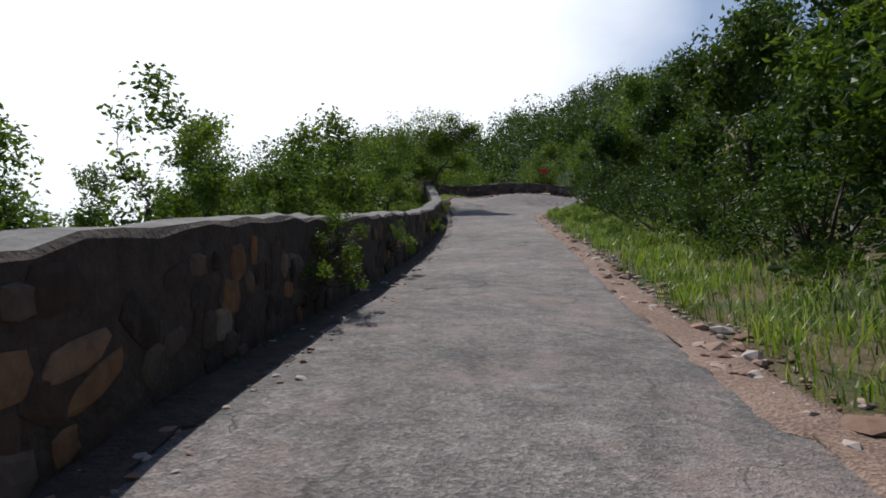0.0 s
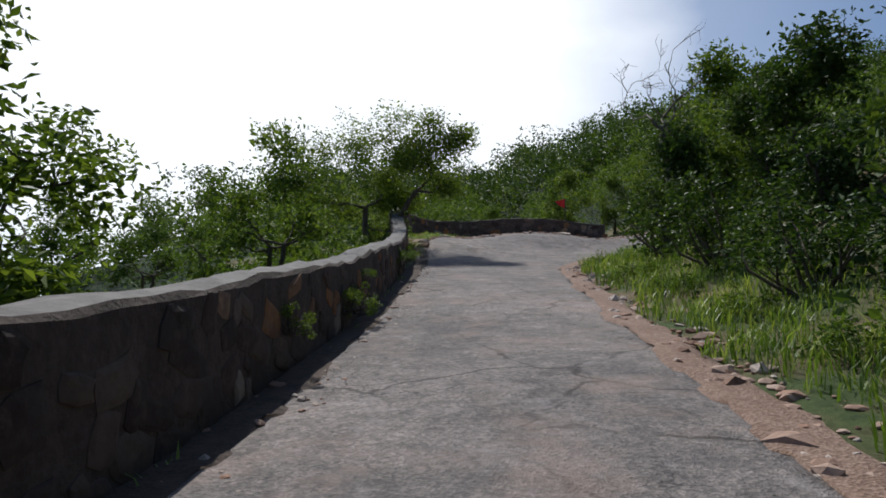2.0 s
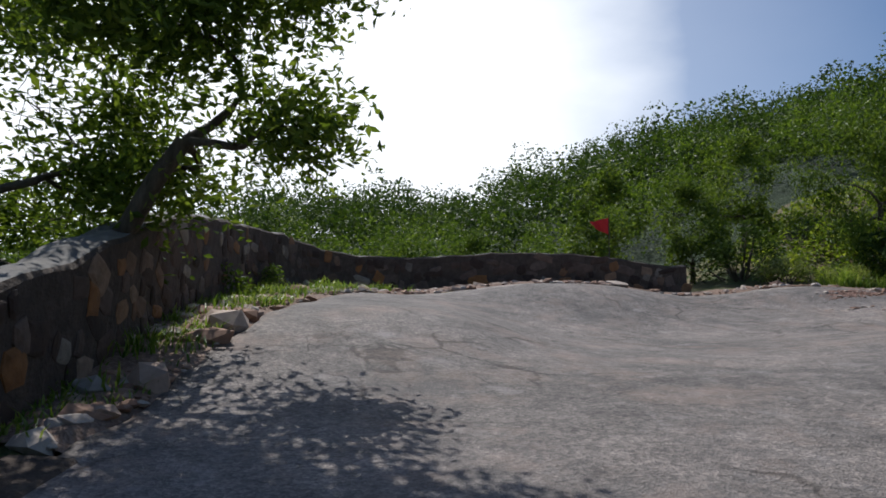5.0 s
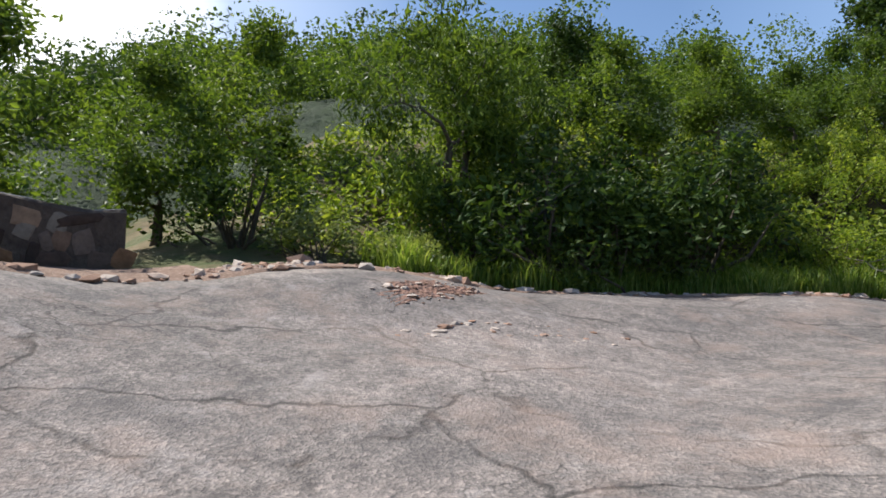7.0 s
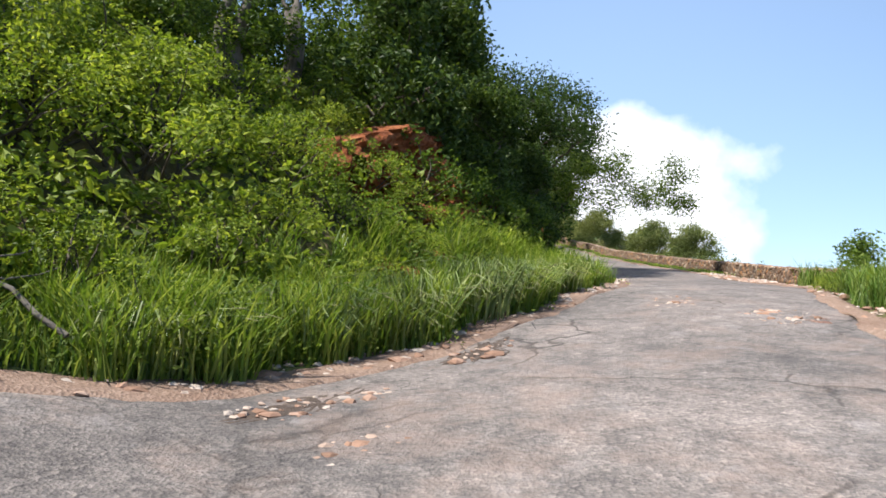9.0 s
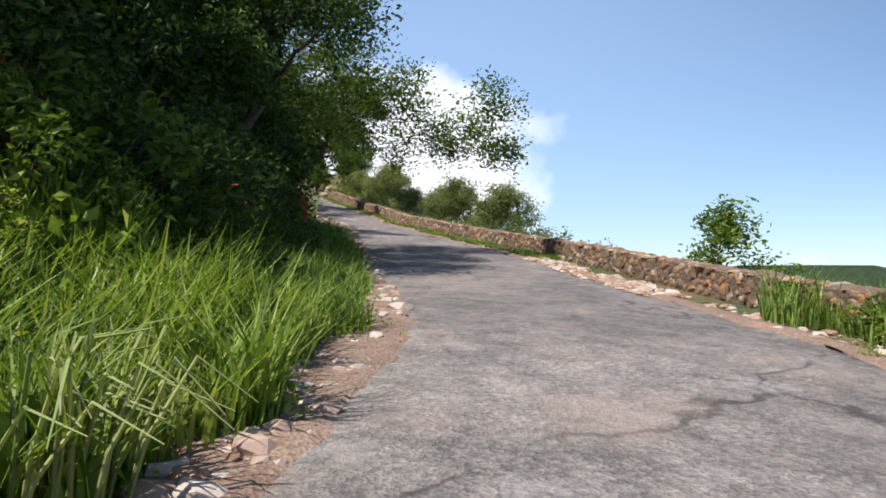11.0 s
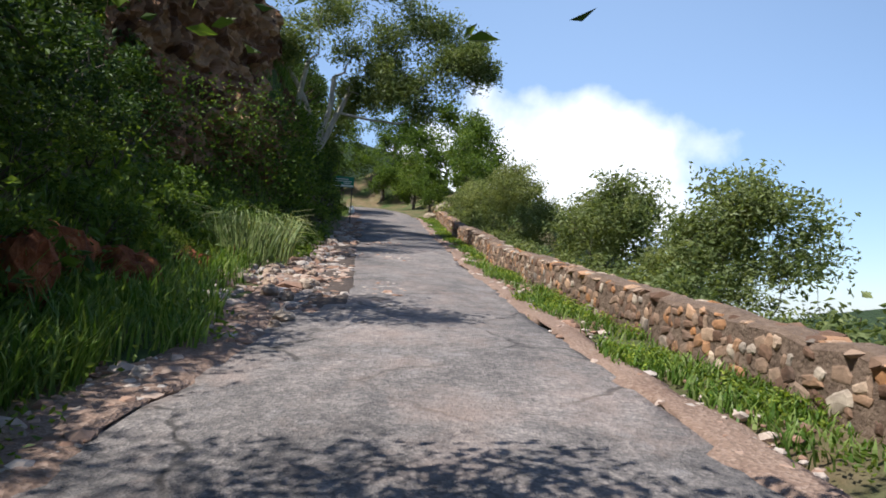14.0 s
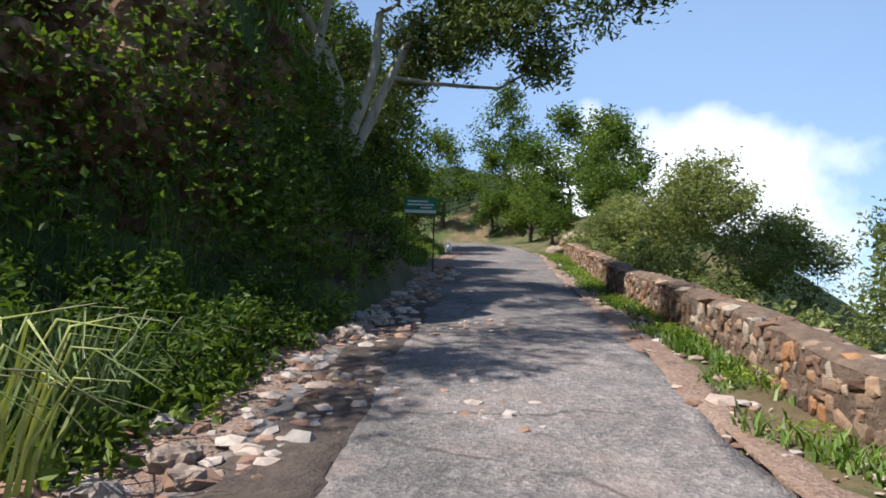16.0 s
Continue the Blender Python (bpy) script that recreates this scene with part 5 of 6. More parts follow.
for side, line, near, far, a, b, count, size, label in (
        (-1, EDGE_RIGHT, -0.05, 0.75, 0, run_r(4.4, 33), 3400, 0.09, "broken reddish stones along the road edge"),
        (1, EDGE_LEFT, -0.1, 0.6, run_l(20, 48), run_l(56, 34.4), 4300, 0.085, "broken pale and orange stones along the road edge"),
        (1, EDGE_LEFT, -0.95, 1.2, run_l(56, 34.4), run_l(82, 35), 4600, 0.12, "heap of broken stones spilling onto the road"),
        (1, EDGE_LEFT, -0.1, 0.5, run_l(5, 49.5), run_l(20, 48), 1200, 0.12, "broken pale stones along the road edge"),
        (-1, EDGE_RIGHT, -0.1, 0.6, run_r(24, 38), run_r(95, 31.1), 3600, 0.075, "flat pale stones along the road edge"),
        (-1, EDGE_RIGHT, -0.1, 0.75, run_r(38.5, 32.5), run_r(46.5, 31.1), 3000, 0.1, "spread of pale flat stones before the upper wall"),
        (1, EDGE_LEFT, 0.0, 1.3, run_l(0.4, 36), run_l(8, 50.2), 2600, 0.13, "flat pale stones between the road and the wall"),
        (1, EDGE_LEFT, -0.5, 0.3, 0, run_l(0.2, 33), 1600, 0.05, "dark grit at the foot of the wall")):
    xy, z = strip(gr, line, side, near, far, a, b, int(count * 0.75))
    kk = clumped(gr, xy, 0.75, 1.4)
    rubble("rubble", xy[kk], np.maximum(z[kk], road_z(xy[kk, 0], xy[kk, 1]) - 0.01), size, gr, RUBBLE, label)


def verge_bed(name, line, side, near, far, a, b, material, label):
    """A thin bed of grit beside the road."""
    p = line[:, :2]
    run = np.r_[0, np.cumsum(np.linalg.norm(np.diff(p, axis=0), axis=1))]
    s = np.arange(a, b, 0.3)
    q = np.stack([np.interp(s, run, p[:, 0]), np.interp(s, run, p[:, 1])], 1)
    t = np.gradient(q, axis=0)
    t /= np.linalg.norm(t, axis=1, keepdims=True)
    nrm = np.stack([-t[:, 1], t[:, 0]], 1) * side
    g = np.random.default_rng(int(a * 10) + 3)
    cols = []
    for k, u in enumerate(np.linspace(near, far, 6)):
        w = q + nrm * (u + (0.12 * np.sin(s * 1.7) + 0.1 * g.normal(size=len(s)) if k in (0, 5) else 0 * s))[:, None]
        lift = 0.03 if 0 < k < 5 else -0.05
        cols.append(np.concatenate([w, (np.maximum(ground_z(w[:, 0], w[:, 1]), road_z(w[:, 0], w[:, 1])) + lift + 0.004 * g.normal(size=len(s)))[:, None]], 1))
    v = np.stack(cols, 1)
    i, j = np.meshgrid(np.arange(len(s) - 1), np.arange(5), indexing="ij")
    f = np.stack([i * 6 + j, i * 6 + j + 1, (i + 1) * 6 + j + 1, (i + 1) * 6 + j], -1).reshape(-1, 4)
    if side > 0:
        f = f[:, ::-1]
    return tagged(new(name, mesh_of(name, v.reshape(-1, 3), f, material, True)), label, "verge", kind="structure")


verge_bed("gravel_verge", EDGE_RIGHT, -1, -0.2, 0.45, 0, run_r(4.4, 33), GRAVEL, "reddish gravel verge of the lower road")
verge_bed("gravel_verge", EDGE_RIGHT, -1, -0.3, 0.6, run_r(4.4, 33) - 0.3, run_r(24, 38) + 0.3, GRAVEL, "gravel verge on the inside of the bend")
verge_bed("gravel_verge", EDGE_LEFT, 1, -0.25, 0.4, 0, run_l(0.4, 36), MORTAR, "dark grit between the road and the lower wall")
verge_bed("gravel_verge", EDGE_LEFT, 1, -0.25, 0.7, run_l(11, 50.3) - 0.3, run_l(20, 48) + 0.3, GRAVEL, "stony verge at the head of the bend")
verge_bed("gravel_verge", EDGE_LEFT, 1, -0.25, 0.65, run_l(20, 48), run_l(98, 35.5), GRAVEL, "pinkish gravel verge of the upper road")
verge_bed("gravel_verge", EDGE_LEFT, 1, -1.15, -0.2, run_l(56.5, 34.5), run_l(74, 35), MORTAR, "dark dirt and grit washed over the upper road")
verge_bed("gravel_verge", EDGE_RIGHT, -1, -0.15, 0.32, run_r(24, 38), run_r(96, 31.1), GRAVEL, "pale gravel verge along the upper wall")
verge_bed("gravel_verge", EDGE_LEFT, 1, -0.1, 1.4, run_l(0.4, 36), run_l(11, 50.3), GRAVEL, "pale stony verge before the far wall")


# ---- single rocks ----
def rock(name, x, y, size, seed, material, label, sink=0.25, group="", stretch=(1, 1, 0.7), z=None):
    g = np.random.default_rng(seed)
    bm = bmesh.new()
    bmesh.ops.create_icosphere(bm, subdivisions=4 if size > 1 else 3, radius=0.5)
    off = Vector(g.uniform(-50, 50, 3))
    for v in bm.verts:
        c = v.co.copy()
        d = 1 + 0.4 * noise.noise(c * 2.2 + off) + 0.22 * noise.noise(c * 5.0 + off) + 0.12 * noise.noise(c * 11.0 + off)
        v.co = Vector((c.x * stretch[0], c.y * stretch[1], c.z * stretch[2])) * d * size
        q = 0.13 * size
        v.co = Vector([round(w / q + 0.35 * noise.noise(c * 3 + off)) * q * 0.45 + w * 0.55 for w in v.co])
    me = bpy.data.meshes.new(name)
    bm.to_mesh(me)
    bm.free()
    me.materials.append(material)
    ob = new(name, me)
    zz = max(ground_at(x, y), float(road_z(x, y))) if z is None else z
    ob.matrix_basis = Matrix.LocRotScale((x, y, zz + size * stretch[2] * (0.5 - sink)), Euler((0, 0, g.uniform(0, 6.28) if z is None else 0)), None)
    return tagged(ob, label, "rock", group)


g = np.random.default_rng(15)
xy, z = strip(g, EDGE_LEFT, 1, -0.6, 1.1, run_l(55, 34.4), run_l(70, 35), 60)
for n, (x, y) in enumerate(xy):
    rock("rock", x, y, g.uniform(0.14, 0.3), 100 + n, PALE_ROCK, "pale broken rock lying at the road edge", 0.2, "rocks at the road edge")
xy, z = strip(g, EDGE_LEFT, 1, 0.0, 0.6, run_l(38, 37), run_l(55, 34.5), 22)
for n, (x, y) in enumerate(xy):
    rock("rock", x, y, g.uniform(0.1, 0.2), 200 + n, PALE_ROCK, "pale broken rock lying at the road edge", 0.2, "rocks at the road edge")
for n, (x, y, s) in enumerate([(56.6, 36.6, 0.9), (59.4, 36.5, 0.7), (61.8, 36.2, 0.7), (55.4, 37.0, 1.0), (29.2, 43.6, 0.9), (30.6, 42.9, 0.8), (26.8, 44.6, 0.5)]):
    rock("boulder", x, y, s, 300 + n, RED_EARTH, "reddish-brown boulder half buried in the bank", 0.35, "boulders in the bank")
for n, (x, y, s, st) in enumerate([(31.2, 45.2, 1.2, (1.5, 0.7, 0.9)), (34.0, 43.6, 1.3, (1.6, 0.7, 0.8)), (36.4, 41.9, 1.2, (1.5, 0.7, 0.8)), (39.6, 39.9, 1.2, (1.4, 0.7, 0.9)), (30.2, 43.6, 0.8, (1.4, 0.8, 0.8)), (32.4, 43.2, 0.8, (1.5, 0.8, 0.7))]):
    rock("earth_cut", x, y, s, 320 + n, RED_EARTH, "bare red earth showing through the bank", 0.55, "red earth cuts", st)
rock("boulder", 52.2, 36.9, 1.15, 331, RED_EARTH, "tall orange-brown rock standing out of the shaded bank", 0.1, "boulders in the bank", (0.55, 0.5, 1.25))
rock("boulder", 54.2, 36.7, 0.9, 332, RED_EARTH, "orange-brown rock in the shaded bank", 0.2, "boulders in the bank", (0.9, 0.6, 1.0))


def cliff(name, line, low, high, seed, label, material=None, lean=0.22, slope=0.0):
    """A face of broken rock: angular blocks standing out from one another."""
    p = resample(line, 0.11)
    t = np.gradient(p, axis=0)
    t /= np.linalg.norm(t, axis=1, keepdims=True)
    n_up, verts = 64 if high - low > 5 else 36, []
    off = Vector((seed * 3.1, seed * 1.7, 0))
    for a, (q, d) in enumerate(zip(p, t)):
        out = Vector((d[1], -d[0], 0))
        low_here = low + slope * (q[0] - p[0][0])
        top = high + low_here - low - 0.8 * (a / len(p) - 0.5) ** 2 * 4 + 0.5 * noise.noise(Vector((a * 0.05, seed, 0)))
        for k in range(n_up):
            u = min(1.0, k / (n_up - 10))
            back = lean * (u * (top - low_here)) + (max(0, k - n_up + 10) * 0.4)
            c = Vector((q[0], q[1], low_here + u * (top - low_here))) - out * back
            ds, pts = noise.voronoi(c * 1.9 + off)
            cell = noise.noise(Vector(pts[0]) * 7.3)
            ds2, pts2 = noise.voronoi(c * 4.6 + off)
            cell2 = noise.noise(Vector(pts2[0]) * 9.1)
            push = 0.42 * cell + 0.2 * cell2 - (0.18 if ds[1] - ds[0] < 0.09 else 0.0) - (0.06 if ds2[1] - ds2[0] < 0.1 else 0.0) + 0.5 * noise.noise(c * 0.4 + off)
            verts.append(c + out * push)
    m = len(p)
    i, j = np.meshgrid(np.arange(m - 1), np.arange(n_up - 1), indexing="ij")
    f = np.stack([i * n_up + j, (i + 1) * n_up + j, (i + 1) * n_up + j + 1, i * n_up + j + 1], -1).reshape(-1, 4)
    return tagged(new(name, mesh_of(name, np.array(verts), f, material or CLIFF)), label, "cliff", kind="structure")


cliff("cliff_face", [(63.6, 39.6), (65.2, 38.4), (66.8, 37.1), (68.4, 36.2), (70.2, 35.8), (72.2, 35.75), (73.0, 36.6)], 14.9, 22.2, 4, "broken brown rock face above the road", None, 0.26)
FACE = resample([(64.2, 39.0), (65.2, 38.2), (66.8, 36.9), (68.4, 36.0), (70.2, 35.6), (72.2, 35.55), (72.9, 36.2)], 0.3)
g = np.random.default_rng(17)
q = FACE[g.integers(0, len(FACE), 210)]
up = g.uniform(0, 1, 210) ** 1.3 * 3.0
at = np.concatenate([q + np.stack([g.normal(size=210) * 0.2, up * 0.26 + g.normal(size=210) * 0.15], 1), (14.9 + 0.1 * (q[:, :1] - 66) + up[:, None])], 1)
c = np.repeat(at, 46, 0) + np.clip(g.normal(size=(210 * 46, 3)), -1.8, 1.8) * [0.34, 0.26, 0.26]
tagged(new("creepers", mesh_of("creepers", *leaves(c, 0.12, g, 0.15, 0.55), LEAF)), "green creepers and bushes over the rock's foot", "undergrowth", kind="stuff")
cliff("earth_face", [(30.6, 44.0), (32.4, 42.9), (34.2, 41.9), (36.4, 41.1)], 10.3, 13.0, 9, "bare red earth face showing through the bank's plants", RED_EARTH, 0.42, 0.1)
rock("rock_slab", 95.4, 28.8, 2.0, 351, BEIGE_ROCK, "pale beige rock slab on the slope", 0.3, "", (0.6, 1.1, 0.8))
rock("rock_slab", 92.5, 30.3, 0.7, 352, BEIGE_ROCK, "pale beige boulder beside the road", 0.25, "", (1.2, 0.8, 0.8))
rock("milestone", 94.0, 35.6, 0.5, 353, WHITEWASH, "whitewashed rounded roadside marker stone", 0.15, "", (0.8, 0.6, 1.2))


# ---- sign, cloth, fallen branch, reeds ----
def box(sx, sy, sz, bevel=0.0):
    bm = bmesh.new()
    bmesh.ops.create_cube(bm, size=1.0)
    for v in bm.verts:
        v.co = Vector((v.co.x * sx, v.co.y * sy, v.co.z * sz))
    if bevel:
        bmesh.ops.bevel(bm, geom=bm.edges[:], offset=bevel, segments=2, affect="EDGES")
    return bm


def part_bm(name, bm, material, parent, at=(0, 0, 0), label=""):
    me = bpy.data.meshes.new(name)
    bm.to_mesh(me)
    bm.free()
    me.materials.append(material)
    ob = part(name, me, parent, label)
    ob.location = at
    return ob


sign = tagged(new("road_sign"), "green board with white lettering on two dark posts", "sign")
for sx in (-0.42, 0.42):
    part_bm("post", box(0.045, 0.045, 2.5, 0.006), METAL_DARK, sign, (sx, 0.0, 0.15))
board = part_bm("board", box(0.98, 0.025, 0.5, 0.008), SIGN_GREEN, sign, (0, -0.04, 1.15))
for zz, w, x0 in ((0.13, 0.62, -0.08), (0.03, 0.8, 0.0), (-0.06, 0.34, 0.18)):
    part_bm("lettering", box(w, 0.006, 0.045), SIGN_WHITE, board, (x0, -0.016, zz), "white bar of lettering")
part_bm("lettering", box(0.94, 0.006, 0.09), SIGN_WHITE, board, (0, -0.016, -0.18), "white lower band")
sign.matrix_basis = pose(79.6, 35.3, ground_at(79.6, 35.3) + 0.9, 0, 0, -82)

cloth = tagged(new("red_flag"), "small red cloth flag on a pole among the trees", "flag")
pole_v, pole_f = tube([(0, 0, -0.4), (0.02, 0, 1.2), (0.0, 0.02, 2.6)], [0.025, 0.022, 0.015], 6)
part("pole", mesh_of("pole", pole_v, pole_f, BARK, True), cloth)
u, w = np.meshgrid(np.linspace(0, 1, 9), np.linspace(0, 1, 7), indexing="ij")
fv = np.stack([u * 0.6 * (1 - 0.35 * w), 0.07 * np.sin(u * 7) * (0.3 + u), 2.5 - w * 0.55 * (1 - 0.55 * u) - 0.1 * u], -1).reshape(-1, 3)
i, j = np.meshgrid(np.arange(8), np.arange(6), indexing="ij")
part("cloth", mesh_of("cloth", fv, np.stack([i * 7 + j, i * 7 + j + 1, (i + 1) * 7 + j + 1, (i + 1) * 7 + j], -1).reshape(-1, 4), RED_CLOTH, True), cloth, "red hanging cloth")
cloth.matrix_basis = pose(8.0, 52.3, ground_at(6.9, 52.4) - 0.3, 0, 0, 160)

g = np.random.default_rng(4)
bra = [tube(limb_path(g, np.array([0, 0, 0.05]), np.array([-1.6, 0.9, 0.95]), 0.22, 9), np.linspace(0.028, 0.012, 9), 6)]
bra.append(tube(limb_path(g, np.array([-0.75, 0.45, 0.5]), np.array([-0.25, 0.65, 0.62]), 0.1, 5), np.linspace(0.014, 0.005, 5), 5))
bra.append(tube(limb_path(g, np.array([-1.1, 0.6, 0.65]), np.array([-0.55, 0.9, 0.8]), 0.1, 5), np.linspace(0.012, 0.005, 5), 5))
fallen = new("fallen_branch", mesh_of("fallen_branch", *gather(bra), DEAD_BARK, True))
tagged(fallen, "bare grey dead branch lying in the tall grass", "branch")
fallen.matrix_basis = pose(23.4, 46.0, ground_at(23.4, 46.0) + 0.25, 0, 0, -75)


def reeds(name, seed, n, height, spread, label):
    """A tussock of tall arching grass with pale seed heads."""
    g = np.random.default_rng(seed)
    root = tagged(new(name), label, "grass")
    stalks, heads = [], []
    for _ in range(n):
        a, r = g.uniform(0, 6.28), spread * np.sqrt(g.uniform())
        h = height * g.uniform(0.6, 1.1)
        b = np.array([np.cos(a) * r, np.sin(a) * r, -0.05])
        out = np.array([np.cos(a + g.normal() * 0.7), np.sin(a + g.normal() * 0.7), 0]) * h * g.uniform(0.25, 0.75)
        p = np.stack([b, b + out * 0.15 + [0, 0, h * 0.45], b + out * 0.5 + [0, 0, h * 0.85], b + out + [0, 0, h * g.uniform(0.6, 0.92)]])
        stalks.append(tube(p, [0.008, 0.013, 0.009, 0.003], 3))
        if g.random() > 0.55:
            q = np.stack([p[2] * 0.2 + p[3] * 0.8, p[3] + (p[3] - p[2]) * 0.3])
            heads.append(tube(q, [0.006, 0.003], 4))
    part("stalk", mesh_of("stalk", *gather(stalks), REED), root)["kind"] = "stuff"
    part("seed_head", mesh_of("seed_head", *gather(heads), STRAW), root, "pale drooping seed heads")["kind"] = "stuff"
    return root


for n, (x, y, h, s) in enumerate([(61.6, 35.7, 1.3, 0.6), (62.8, 35.8, 1.2, 0.6), (60.6, 35.9, 1.3, 0.5), (63.9, 35.9, 1.1, 0.5), (24.2, 45.6, 0.8, 0.5), (26.6, 43.5, 0.9, 0.5), (29.0, 42.0, 1.1, 0.5), (28.4, 42.3, 1.15, 0.5), (29.4, 41.7, 1.1, 0.5), (27.2, 43.1, 1.1, 0.5), (30.6, 41.1, 1.0, 0.5), (25.8, 44.4, 1.0, 0.5), (32.2, 40.2, 0.9, 0.5)]):
    reeds("reed_tussock", 500 + n, 110, h, s, "tussock of tall arching grass with pale seed heads").matrix_basis = stand(x, y, n, 1.0, 0.05)

# plants rooted in the lower wall's face
for n, (y, up, s) in enumerate([(12.6, 0.55, 0.45), (19.8, 0.5, 0.26), (22.6, 0.35, 0.3), (24.0, 0.55, 0.28), (29.5, 0.4, 0.4), (33, 0.3, 0.4), (23.2, 0.3, 0.36), (8.0, 0.5, 0.5), (8.6, 0.8, 0.45), (7.5, 0.3, 0.4)]):
    k2 = np.abs(WALL_LOWER[:, 1] - y).argmin()
    x0 = WALL_LOWER[k2, 0] + 0.02
    shrub.set(Matrix.LocRotScale((x0, y, float(road_z(x0, y)) + up), Euler((0, 0.5, n)), (s, s, s)))


# broken-up asphalt with red grit
def pothole(x, y, sx, sy, turn, seed, grit=None):
    g = np.random.default_rng(seed)
    root = tagged(new("pothole"), "ragged patch of broken asphalt with reddish grit", "pothole", "broken road patches", kind="structure")
    a = np.linspace(0, 2 * np.pi, 72, endpoint=False)
    edge = 1 + 0.28 * np.sin(a * 3 + seed) + 0.2 * np.sin(a * 7 + seed * 2) + 0.14 * g.normal(size=72)
    rings = [np.zeros((1, 2))] + [np.stack([np.cos(a) * edge * r * sx, np.sin(a) * edge * r * sy], 1) for r in (0.3, 0.55, 0.75, 0.9, 1.0)]
    ct, st_ = math.cos(turn), math.sin(turn)
    q = np.concatenate(rings)
    q = np.stack([q[:, 0] * ct - q[:, 1] * st_ + x, q[:, 0] * st_ + q[:, 1] * ct + y], 1)
    z = road_z(q[:, 0], q[:, 1]) + 0.012 + 0.006 * g.normal(size=len(q)).clip(-1, 1)
    z[-72:] -= 0.03
    f = [(0, 1 + k, 1 + (k + 1) % 72) for k in range(72)]
    for r in range(4):
        o = 1 + r * 72
        f += [(o + k, o + 72 + k, o + 72 + (k + 1) % 72, o + (k + 1) % 72) for k in range(72)]
    part("grit", mesh_of("grit", np.concatenate([q, z[:, None]], 1), f, grit or RED_GRIT, True), root)
    m = int(260 * sx * sy)
    u, w = g.uniform(0, 2 * np.pi, m), np.sqrt(g.uniform(0, 1.2, m))
    s = np.stack([np.cos(u) * w * sx, np.sin(u) * w * sy], 1)
    s = np.stack([s[:, 0] * ct - s[:, 1] * st_ + x, s[:, 0] * st_ + s[:, 1] * ct + y], 1)
    v = rock_shapes(m, g, 0.5) * (0.07 * g.gamma(2.0, 0.45, (m, 1, 1)) * 0.5)
    v = v + np.concatenate([s, road_z(s[:, 0], s[:, 1])[:, None] + 0.015], 1)[:, None]
    part("broken_stones", mesh_of("broken_stones", v.reshape(-1, 3), (ICO_F[None] + np.arange(m)[:, None, None] * 12).reshape(-1, 3), RUBBLE), root)["kind"] = "stuff"


for n, (x, y, sx, sy, turn) in enumerate([(13.3, 48.9, 1.0, 0.35, 0.2), (14.0, 47.2, 1.1, 0.3, -0.5), (12.6, 47.6, 0.8, 0.25, 0.1), (29.7, 38.6, 0.9, 0.4, -0.4), (27.4, 37.9, 0.8, 0.5, -0.4), (66.0, 33.9, 0.9, 0.35, 0.1)]):
    pothole(x, y, sx, sy, turn, 60 + n)
for n, (x, y, sx, sy, turn) in enumerate([(23.4, 43.9, 0.8, 0.3, -0.7), (22.2, 43.4, 0.6, 0.22, -0.6), (26.0, 42.3, 0.7, 0.25, -0.5), (58.6, 33.0, 1.0, 0.35, 0.1), (65.5, 32.9, 1.1, 0.4, 0.3), (68.5, 33.2, 1.3, 0.5, -0.2)]):
    pothole(x, y, sx, sy, turn, 80 + n, MORTAR)


# ---- stones of the walls ----
def stone_mesh(seed, material):
    """A dressed-by-hand stone: uneven outline, domed face; x along, y up, z outwards."""
    g = np.random.default_rng(seed)
    n = 8
    a = (np.arange(n) + g.uniform(-0.25, 0.25, n)) * 2 * np.pi / n
    r = 0.5 * g.uniform(0.86, 1.12, n) / np.maximum(np.abs(np.cos(a)), np.abs(np.sin(a))) ** 0.75
    ring = np.stack([np.cos(a) * r, np.sin(a) * r], 1)
    back = np.concatenate([ring, np.full((n, 1), -0.5)], 1)
    edge = np.concatenate([ring * 0.97, g.uniform(0.1, 0.5, (n, 1))], 1)
    face = np.concatenate([ring * g.uniform(0.6, 0.75), g.uniform(0.55, 1.0, (n, 1))], 1)
    v = np.concatenate([back, edge, face, [[0, 0, g.uniform(0.75, 1.05)]]])
    f = []
    for k in range(n):
        m = (k + 1) % n
        f += [(k, m, n + m), (k, n + m, n + k), (n + k, n + m, 2 * n + m), (n + k, 2 * n + m, 2 * n + k), (2 * n + k, 2 * n + m, 3 * n)]
    return v, np.array(f)


SHAPES = [stone_mesh(s, STONE) for s in range(14)]
STONES = [mesh_of("stone", v, f, STONE) for v, f in SHAPES]
SHADED_STONES = [mesh_of("stone", v, f, SHADED_STONE) for v, f in SHAPES]


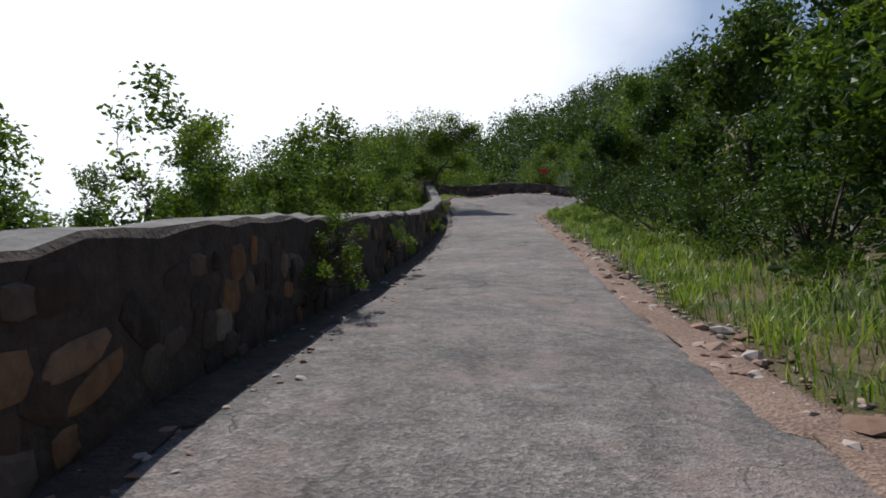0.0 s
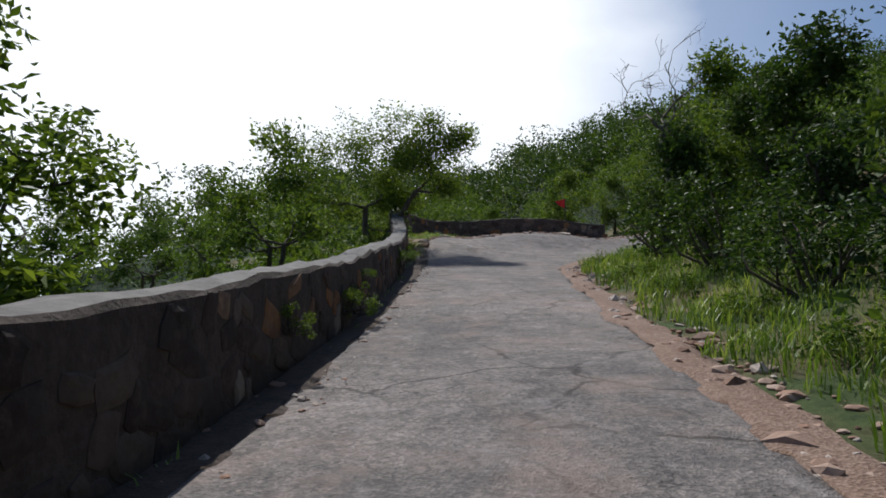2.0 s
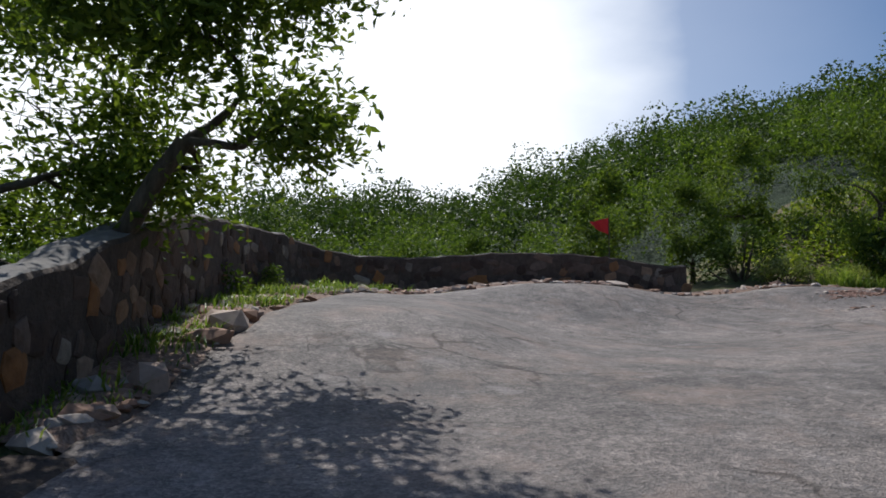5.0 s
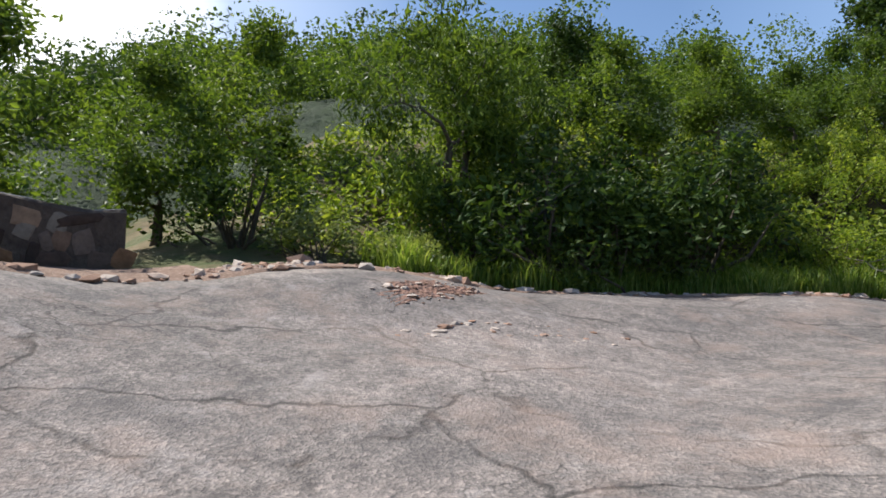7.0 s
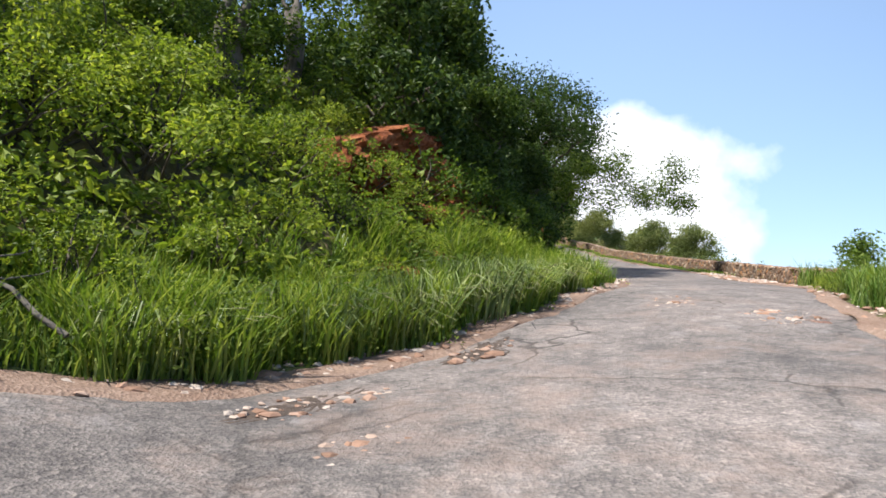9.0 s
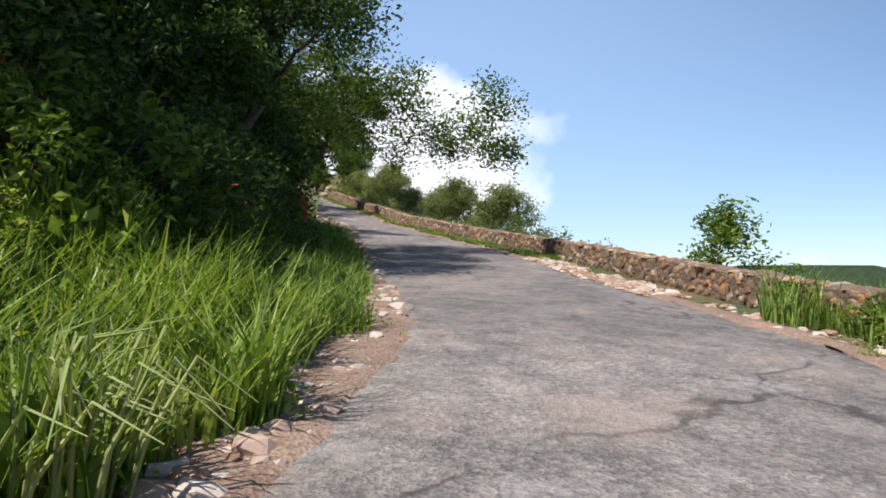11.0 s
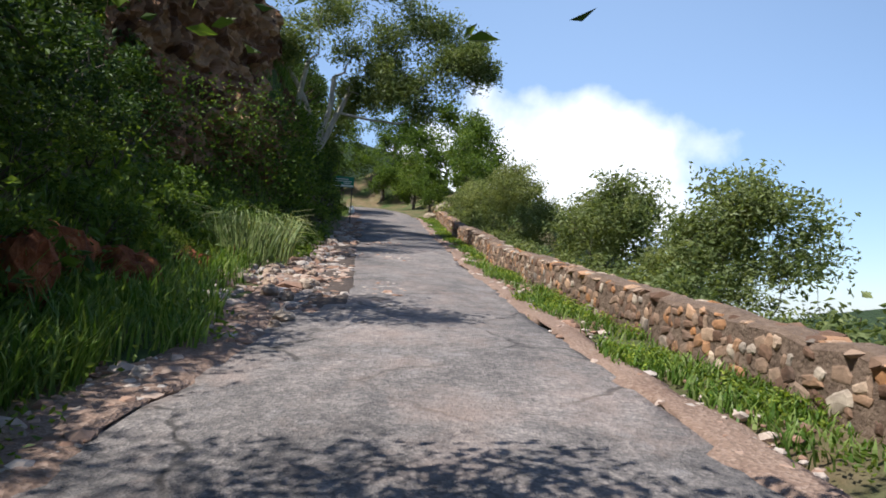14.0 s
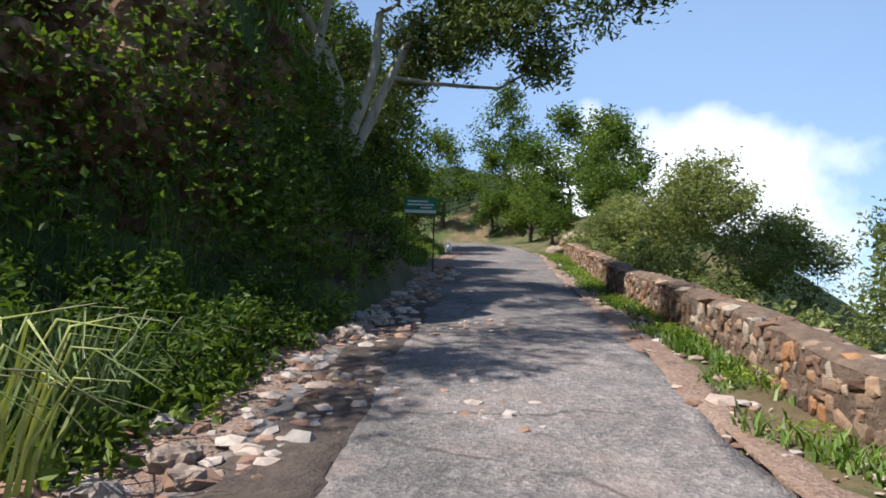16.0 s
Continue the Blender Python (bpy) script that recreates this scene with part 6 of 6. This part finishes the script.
def lay_stones(wall, line, side, row, wide, singles, meshes, joined):
    """Courses of stones on the road face; those along the stretch `singles` are pieces of their own, the rest one mass."""
    g = np.random.default_rng(len(line))
    p = line[:, :2]
    run = np.r_[0, np.cumsum(np.linalg.norm(np.diff(p, axis=0), axis=1))]
    t = np.gradient(p, axis=0)
    t /= np.linalg.norm(t, axis=1, keepdims=True)
    rest, count = [], 0
    for c in range(int(1.75 / row)):
        s = g.uniform(0, wide)
        while s < run[-1]:
            w = wide * g.choice([0.5, 0.75, 1.0, 1.35, 1.8]) * g.uniform(0.85, 1.15)
            h = row * g.uniform(0.6, 1.3)
            x, y, top = (np.interp(s, run, line[:, k]) for k in range(3))
            tx, ty = np.interp(s, run, t[:, 0]), np.interp(s, run, t[:, 1])
            mid = (c + 0.5) * row + g.uniform(-0.35, 0.35) * row
            s += w * 1.04
            if mid + h * 0.52 > top or g.random() < 0.2:
                continue
            z0 = float(road_z(x, y))
            nx, ny = (ty * side, -tx * side)
            along = Vector((tx, ty, 0)) * (1 if side > 0 else -1)
            out = Vector((nx, ny, 0))
            slope = Vector((0, 0, 1))
            tilt = g.uniform(-0.5, 0.5)
            ax = along * math.cos(tilt) + slope * math.sin(tilt)
            ay = slope * math.cos(tilt) - along * math.sin(tilt)
            at = Vector((x, y, z0 + mid)) - out * 0.05
            deep = g.uniform(0.012, 0.035)
            m = Matrix(((ax.x * w, ay.x * h, out.x * deep, at.x), (ax.y * w, ay.y * h, out.y * deep, at.y), (ax.z * w, ay.z * h, out.z * deep, at.z), (0, 0, 0, 1)))
            k = int(g.integers(0, len(SHAPES)))
            if singles(x, y) and count < 300:
                ob = new("stone", meshes[k])
                ob.parent = wall
                ob.matrix_basis = m
                count += 1
            else:
                a = np.array(m)
                v, f = SHAPES[k]
                rest.append((v @ a[:3, :3].T + a[:3, 3], f))
    tagged(part("stonework", mesh_of("stonework", *gather(rest), joined), wall), "rubble stonework of the wall", kind="stuff")


lay_stones(wall_lower, WALL_LOWER, 1, 0.25, 0.33, lambda x, y: 4 < y < 30, SHADED_STONES, SHADED_FAR)
lay_stones(wall_upper, WALL_UPPER, -1, 0.125, 0.15, lambda x, y: 40 < x < 68, STONES, STONE_FAR)


# loose stones bedded along the upper wall's top
g = np.random.default_rng(63)
run = np.r_[0, np.cumsum(np.linalg.norm(np.diff(WALL_UPPER[:, :2], axis=0), axis=1))]
n = 1000
s = g.uniform(0, run[-1], n)
q = np.stack([np.interp(s, run, WALL_UPPER[:, k]) for k in range(3)], 1)
t = np.gradient(WALL_UPPER[:, :2], axis=0)
t /= np.linalg.norm(t, axis=1, keepdims=True)
o = g.uniform(0.08, 0.42, n)
q[:, 0] += np.interp(s, run, t[:, 1]) * o
q[:, 1] -= np.interp(s, run, t[:, 0]) * o
q[:, 2] += road_z(q[:, 0], q[:, 1]) - 0.03
v = rock_shapes(n, g, 0.45) * g.uniform(0.06, 0.16, (n, 1, 1)) + q[:, None]
part("coping_stones", mesh_of("coping_stones", v.reshape(-1, 3), (ICO_F[None] + np.arange(n)[:, None, None] * 12).reshape(-1, 3), STONE_FAR), wall_upper)["kind"] = "stuff"
